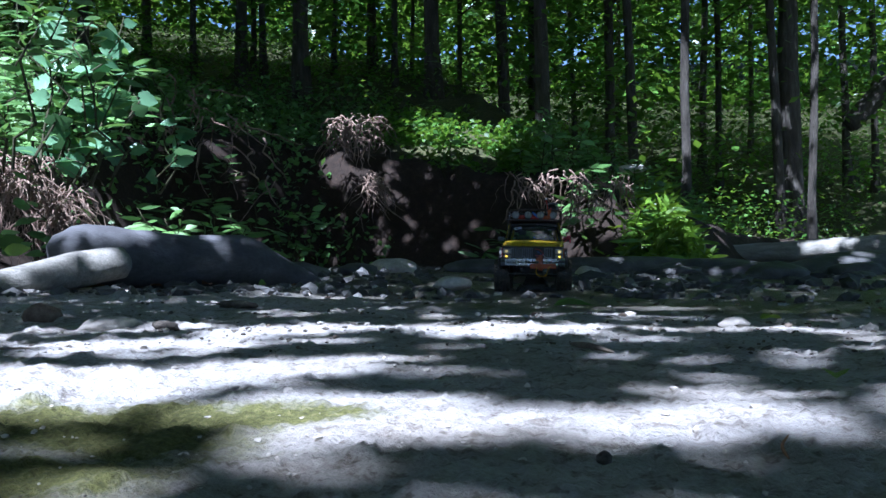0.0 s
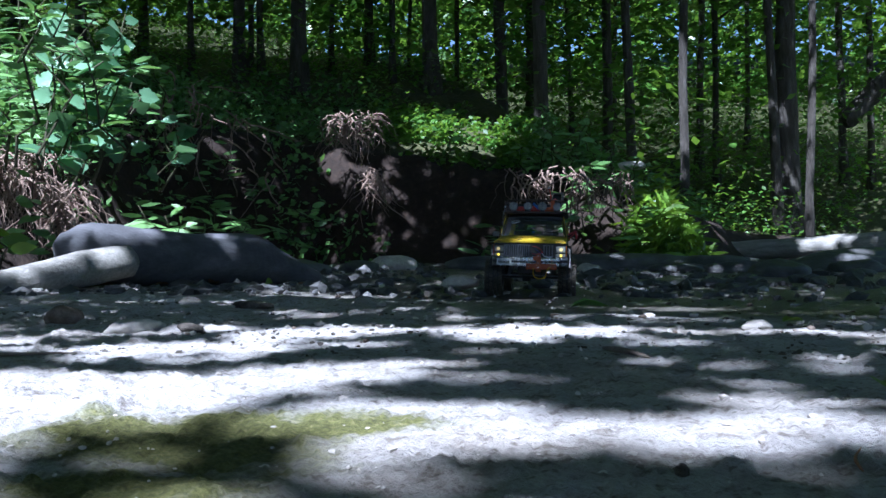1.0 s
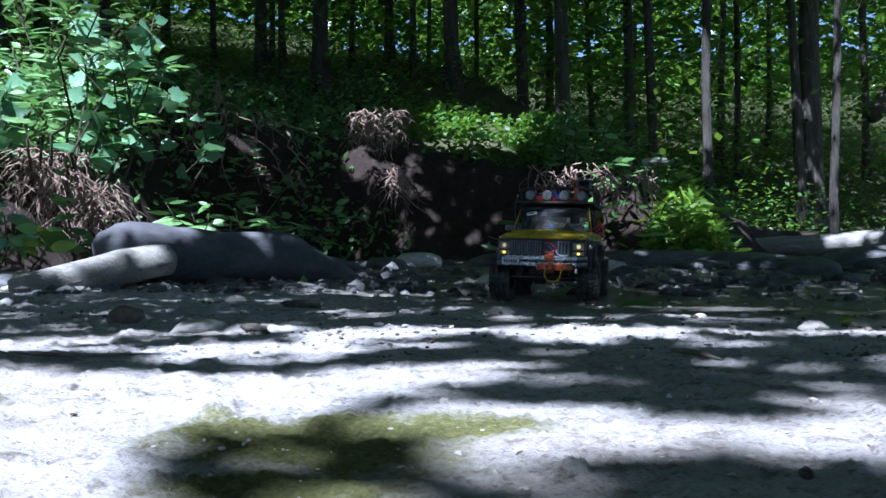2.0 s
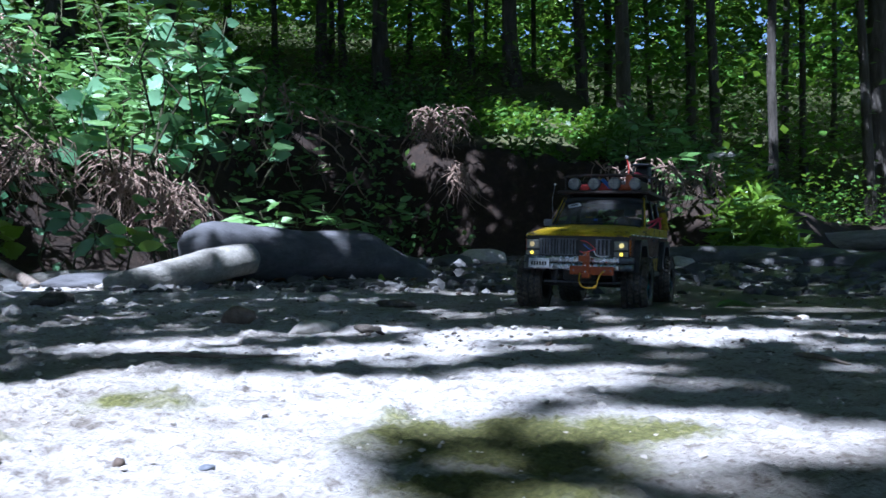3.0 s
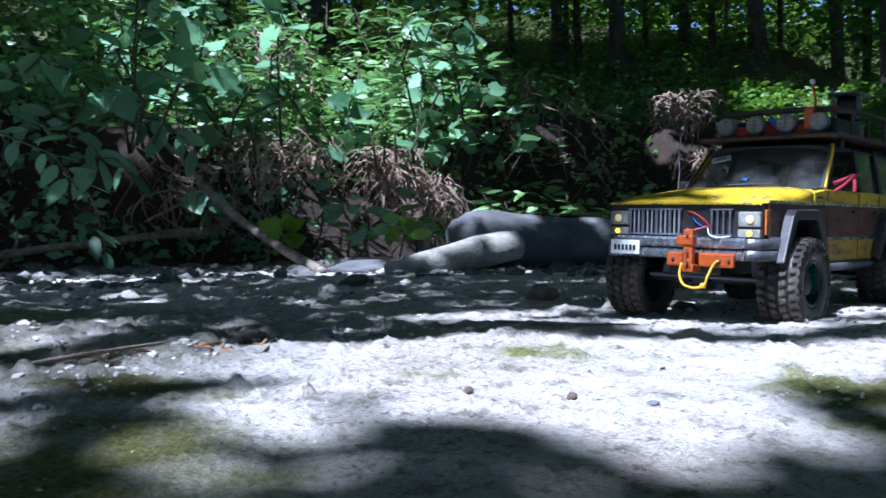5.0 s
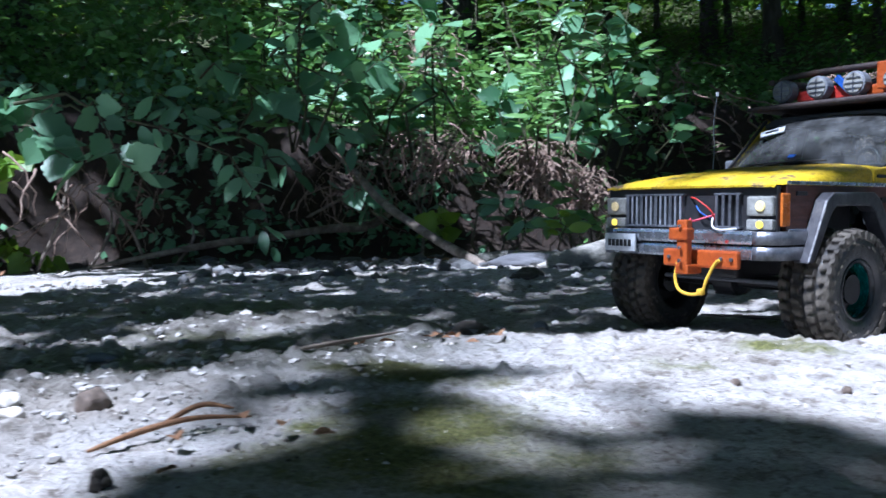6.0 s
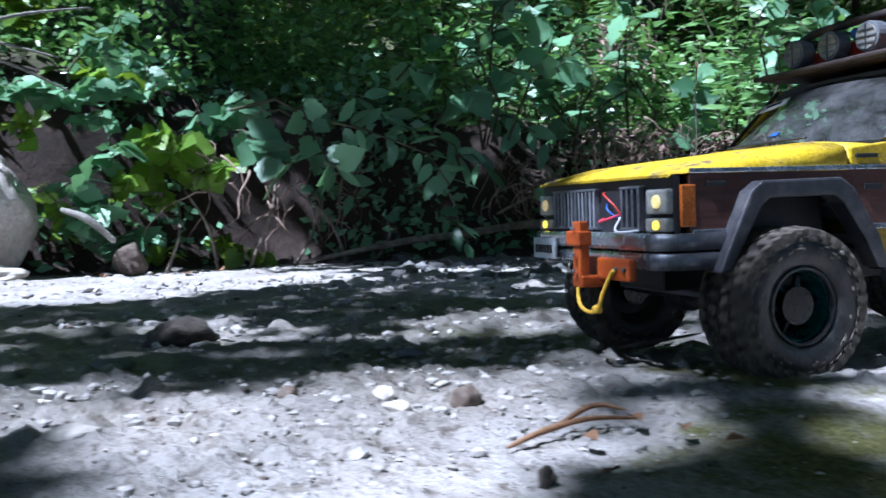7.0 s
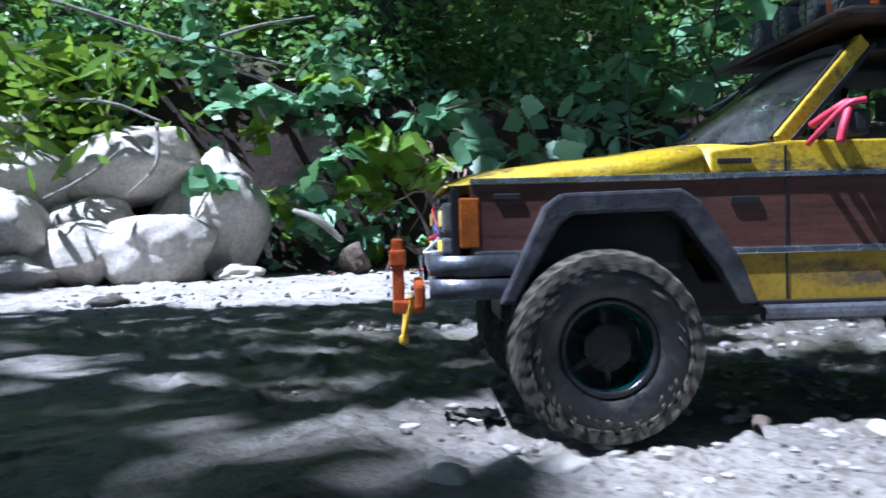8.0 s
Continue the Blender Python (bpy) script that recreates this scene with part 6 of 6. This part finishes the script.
for x, y, w, h, seed in ((-0.15, 6.35, 0.55, 0.09, 71), (0.45, 6.3, 0.40, 0.08, 72), (1.05, 5.6, 0.35, 0.08, 73), (1.45, 6.6, 0.5, 0.11, 74), (0.55, 5.2, 0.30, 0.06, 75), (-0.9, 5.6, 0.3, 0.08, 76)):
    boulder("rock_ledge", "flat dark rock ledge at the water's edge", "rock", (x, y, land1(x, y) + 0.2 * h), (w, w * 0.4, h), seed, (0, 0, 8), DARK_ROCK, "ledges across the creek")
log("fallen_log", "pale fallen trunk lying along the far edge", "log", [(0.55, 8.0, 0.10), (1.2, 7.9, 0.12), (2.4, 7.6, 0.17)], [0.07, 0.085, 0.10], PALE_LOG, 81)
log("hillside_log", "mossy dark fallen log on the wooded slope", "log", [(2.9, 13.6, 1.9), (3.5, 13.7, 2.5), (4.4, 13.9, 2.9)], [0.13, 0.15, 0.14], BARK, 82)
boulder("white_stone", "white stone lying in the wet creek bed", "stone", (-0.575, 2.80, 0.012), (0.052, 0.035, 0.022), 91, sub=3)
boulder("white_stone", "white stone lying in the wet creek bed", "stone", (-0.40, 3.35, 0.012), (0.08, 0.03, 0.02), 92, sub=3)
boulder("pale_bank_stone", "pale stone lodged on the far bank's rim", "stone", (-0.08, 7.15, 0.76), (0.10, 0.06, 0.035), 93, sub=3)


# ---- small things on the silt ----
def on_bed(x, y, up=0.0):
    return (x, y, land1(x, y) + up)


SMALL = [("stone", "brown rounded stone on the silt", (-0.865, 1.42), (0.028, 0.024, 0.020), "brown"), ("stone", "white flat stone on the silt", (0.045, 1.43), (0.024, 0.014, 0.008), "pale"),
         ("pebble", "square brown pebble with a white top", (-0.785, 0.362), (0.0095, 0.008, 0.0085), "brown"), ("pebble", "pale round pebble on the silt", (-0.832, 0.338), (0.008, 0.006, 0.005), "pale"),
         ("pebble", "pale flat pebble on the silt", (-0.800, 0.325), (0.009, 0.006, 0.004), "pale"), ("pebble", "small dark slate chip", (-0.437, 0.647), (0.0042, 0.003, 0.0016), "dark"),
         ("pebble", "small brown pebble on the silt", (-0.533, 0.614), (0.004, 0.003, 0.003), "brown"), ("pebble", "grey rounded pebble on the silt", (-0.822, 0.843), (0.009, 0.007, 0.008), "dark"),
         ("pebble", "pale rounded pebble on the silt", (-0.895, 0.125), (0.011, 0.009, 0.006), "pale"), ("pebble", "pale rounded pebble half sunk in silt", (-0.875, 0.175), (0.013, 0.010, 0.006), "pale"),
         ("pebble", "brown pebble on the silt", (-0.87, 0.295), (0.007, 0.006, 0.006), "brown"), ("slate", "bluish slate chip on the silt", (-1.13, 0.275), (0.035, 0.018, 0.006), "dark"),
         ("slate", "bluish slate chip on the silt", (-1.01, 0.485), (0.016, 0.008, 0.004), "dark"), ("clod", "dark clod of earth on the silt", (-1.33, 0.41), (0.034, 0.026, 0.022), "mud"),
         ("clod", "dark crumbly clod of earth", (-1.47, 1.74), (0.07, 0.04, 0.022), "mud"), ("clod", "dark flat clod of earth", (-0.76, 1.80), (0.045, 0.02, 0.010), "mud"), ("clod", "dark lump of earth on the silt", (-0.88, 0.80), (0.020, 0.012, 0.008), "mud"),
         ("clod", "pale crumbly clod of silt", (-0.70, 1.33), (0.05, 0.02, 0.012), "pale"), ("clod", "dark crumbled earth on the silt", (-0.62, 1.32), (0.045, 0.015, 0.007), "mud"), ("clod", "brown clod on the silt", (-2.64, 0.14), (0.06, 0.04, 0.02), "mud"),
         ("pebble", "small reddish pebble on the silt", (-0.48, 0.638), (0.003, 0.003, 0.003), "brown"), ("clod", "dark clod on the silt", (-0.08, 0.725), (0.004, 0.003, 0.003), "mud"), ("clod", "dark clod on the silt", (-0.66, 0.30), (0.005, 0.004, 0.006), "mud")]
SLATE = varied("slate_chip", (0.10, 0.11, 0.13), (0.20, 0.21, 0.24), 60, 0.7, 0, 0.4, 0.001)
CLOD = varied("silt_clod", (0.24, 0.22, 0.20), (0.42, 0.40, 0.37), 90, 0.95, 0, 0.6, 0.002, c3=(0.56, 0.54, 0.51), fine=300)
MUD = varied("dark_mud", (0.035, 0.03, 0.024), (0.09, 0.075, 0.06), 60, 0.95, 0, 0.7, 0.003, c3=(0.20, 0.18, 0.15))
for i, (name, label, (x, y), size, tone) in enumerate(SMALL):
    boulder(name, label, name, on_bed(x, y, size[2] * 0.35), size, 600 + i, (0, 0, i * 47), {"brown": BROWN, "pale": ROCK, "dark": SLATE, "mud": MUD}[tone], "stones on the silt", lumps=0.22 if tone != "mud" else 0.4, sub=3)


def bed_twig(label, pts, r, seed, material=None):
    log("twig", label, "twig", [on_bed(x, y, z) for x, y, z in pts], [r * 0.6, r, r * 0.8, r * 0.4], material or TWIG, seed, segs=7, n=14)


bed_twig("short dry stick lying on the silt", [(-0.125, 1.165, 0.004), (-0.105, 1.14, 0.005), (-0.085, 1.10, 0.004)], 0.0030, 701)
bed_twig("dry brown twig curled on the silt", [(-0.70, 0.315, 0.003), (-0.70, 0.34, 0.006), (-0.695, 0.365, 0.008), (-0.69, 0.395, 0.004)], 0.0018, 702, DEAD)
bed_twig("dry brown twig curled on the silt", [(-0.705, 0.35, 0.004), (-0.70, 0.372, 0.012), (-0.69, 0.385, 0.010)], 0.0015, 703, DEAD)
bed_twig("thin dry stick on the silt", [(-0.845, 0.545, 0.004), (-0.845, 0.60, 0.009), (-0.85, 0.675, 0.012)], 0.0020, 704)
bed_twig("thin root on the silt", [(-0.75, 1.05, 0.003), (-0.66, 1.02, 0.004), (-0.58, 1.04, 0.003)], 0.0022, 705)
bed_twig("upright dry stem remnant", [(-0.008, 0.738, 0.001), (-0.010, 0.742, 0.005), (-0.007, 0.745, 0.009)], 0.0008, 707, DEAD)
CURLED = fan([(0, 0), (0.15, 0.2), (0.4, 0.32), (0.7, 0.22), (1, 0), (0.7, -0.22), (0.4, -0.32), (0.15, -0.2)], 0.55)
DEAD_ME = leaf_data("dead_leaf", CURLED, DEAD)
GREEN_FALLEN = leaf_data("fallen_leaf", CURLED, LEAF)
YELLOW_FALLEN = leaf_data("fallen_leaf", CURLED, LEAF_BRIGHT)


def fallen(x, y, size, yaw, me=None, label="curled brown dead leaf on the silt", tilt=0):
    ob = new("fallen_leaf", me or DEAD_ME)
    ob.matrix_basis = pose(*on_bed(x, y, 0.006 + 0.05 * size), tilt, -6, yaw) @ Matrix.Diagonal((size, size, size, 1))
    return tagged(ob, label, "leaf", "fallen leaves on the silt")


fallen(-0.19, 1.70, 0.060, 10, GREEN_FALLEN, "green broad leaf lying on the wet silt")
fallen(0.075, 1.44, 0.030, 30, YELLOW_FALLEN, "yellowish leaf lying on the silt")
fallen(0.045, 0.905, 0.025, 80, YELLOW_FALLEN, "yellowish leaf lying on the silt")
fallen(-1.20, 2.86, 0.05, 80, YELLOW_FALLEN, "yellow-green leaf standing by the log", 60)
for i in range(46):
    spots = [(-0.80, 0.63), (-0.78, 0.66), (-0.55, 2.31), (-0.67, 0.36), (-1.70, 2.5), (-3.0, 3.05), (-2.6, 2.9), (-3.7, 1.3), (-3.85, 0.95), (-1.3, 2.75)]
    cx, cy = spots[i % len(spots)]
    w = 0.03 if i % len(spots) < 4 else 0.16
    fallen(cx + rng6.normal() * w, cy + rng6.normal() * w, (0.013 if w < 0.1 else 0.05) * rng6.uniform(0.7, 1.3), rng6.uniform(0, 360), tilt=rng6.uniform(-25, 25))


def build_grit():
    """Pebbles, crumbs and twig bits strewn over the bed."""
    rng = np.random.default_rng(15)
    base = bmesh.new()
    bmesh.ops.create_icosphere(base, subdivisions=1, radius=1)
    bv = np.array([v.co[:] for v in base.verts])
    bf = np.array([[v.index for v in f.verts] for f in base.faces])
    base.free()

    def strew(name, label, n, rmin, rmax, smin, smax, material, amin=-95, amax=30, cut=None):
        a = np.radians(rng.uniform(amin, amax, n))
        r = rmin * (rmax / rmin) ** rng.uniform(0, 1, n)
        x, y = -0.3 + r * np.sin(a), 0.2 + r * np.cos(a)
        d, _ = foot_distance(x, y)
        k = d < -0.03
        if cut is not None:
            k &= (wave(x, y, 5, 71) + 0.7 * wave(x, y, 17, 72)) > cut
        x, y, r = x[k], y[k], r[k]
        m = len(x)
        s = smin * (smax / smin) ** (rng.uniform(0, 1, m) ** 2) * np.clip(r / 0.9, 0.4, 3.5)
        z = land(x, y) + s * 0.25
        sc = s[:, None, None] * rng.uniform(0.6, 1.3, (m, 1, 3)) * np.array([1, 1, 0.65])
        jig = 1 + 0.22 * rng.normal(size=(m, len(bv), 1))
        V = (bv[None] * jig * sc + np.stack([x, y, z], 1)[:, None]).reshape(-1, 3)
        F = (bf[None] + (np.arange(m) * len(bv))[:, None, None]).reshape(-1, 3)
        tagged(new(name, mesh_from(name, V.tolist(), F.tolist(), material)), label, "gravel", kind="stuff")
    strew("grit", "dark crumbs of earth strewn over the silt", 5200, 0.35, 4.5, 0.0007, 0.0034, MUD, cut=0.0)
    strew("gravel", "pale gravel strewn over the silt", 2600, 0.35, 5.0, 0.0008, 0.0045, ROCK)
    strew("chips", "brown chips strewn over the silt", 1600, 0.4, 5.0, 0.0009, 0.004, BROWN, cut=0.1)
    strew("silt_clods", "crumbled clods of pale silt strewn over the bed", 2200, 0.40, 2.6, 0.0022, 0.0085, CLOD, -95, -30, cut=-0.05)
    strew("silt_clods", "crumbled clods of pale silt strewn over the bed", 900, 0.45, 2.2, 0.0016, 0.0055, CLOD, -30, 30, cut=0.12)
    strew("shore_gravel", "mixed gravel at the foot of the banks", 2600, 2.2, 7.5, 0.0035, 0.012, DARK_ROCK, -60, 18, cut=-0.1)


build_grit()


def motions():
    walk(truck, [(t, pose(x, y, z, roll, pitch, yaw)) for t, x, y, z, yaw, roll, pitch in CARPATH])
    # each wheel rolls as far as the truck has gone
    times = np.array([r[0] for r in CARPATH])
    gone = np.concatenate([[0], np.cumsum(np.hypot(np.diff([r[1] for r in CARPATH]), np.diff([r[2] for r in CARPATH])))])
    for w in truck_wheels:
        at = w.matrix_basis.translation.copy()
        rows = []
        for k in range(81):
            angle = math.degrees(float(np.interp(k / 10, times, gone)) / WR)
            rows.append((k / 10, pose(at.x, at.y, at.z, 0, angle, 0)))
        walk(w, rows)


motions()
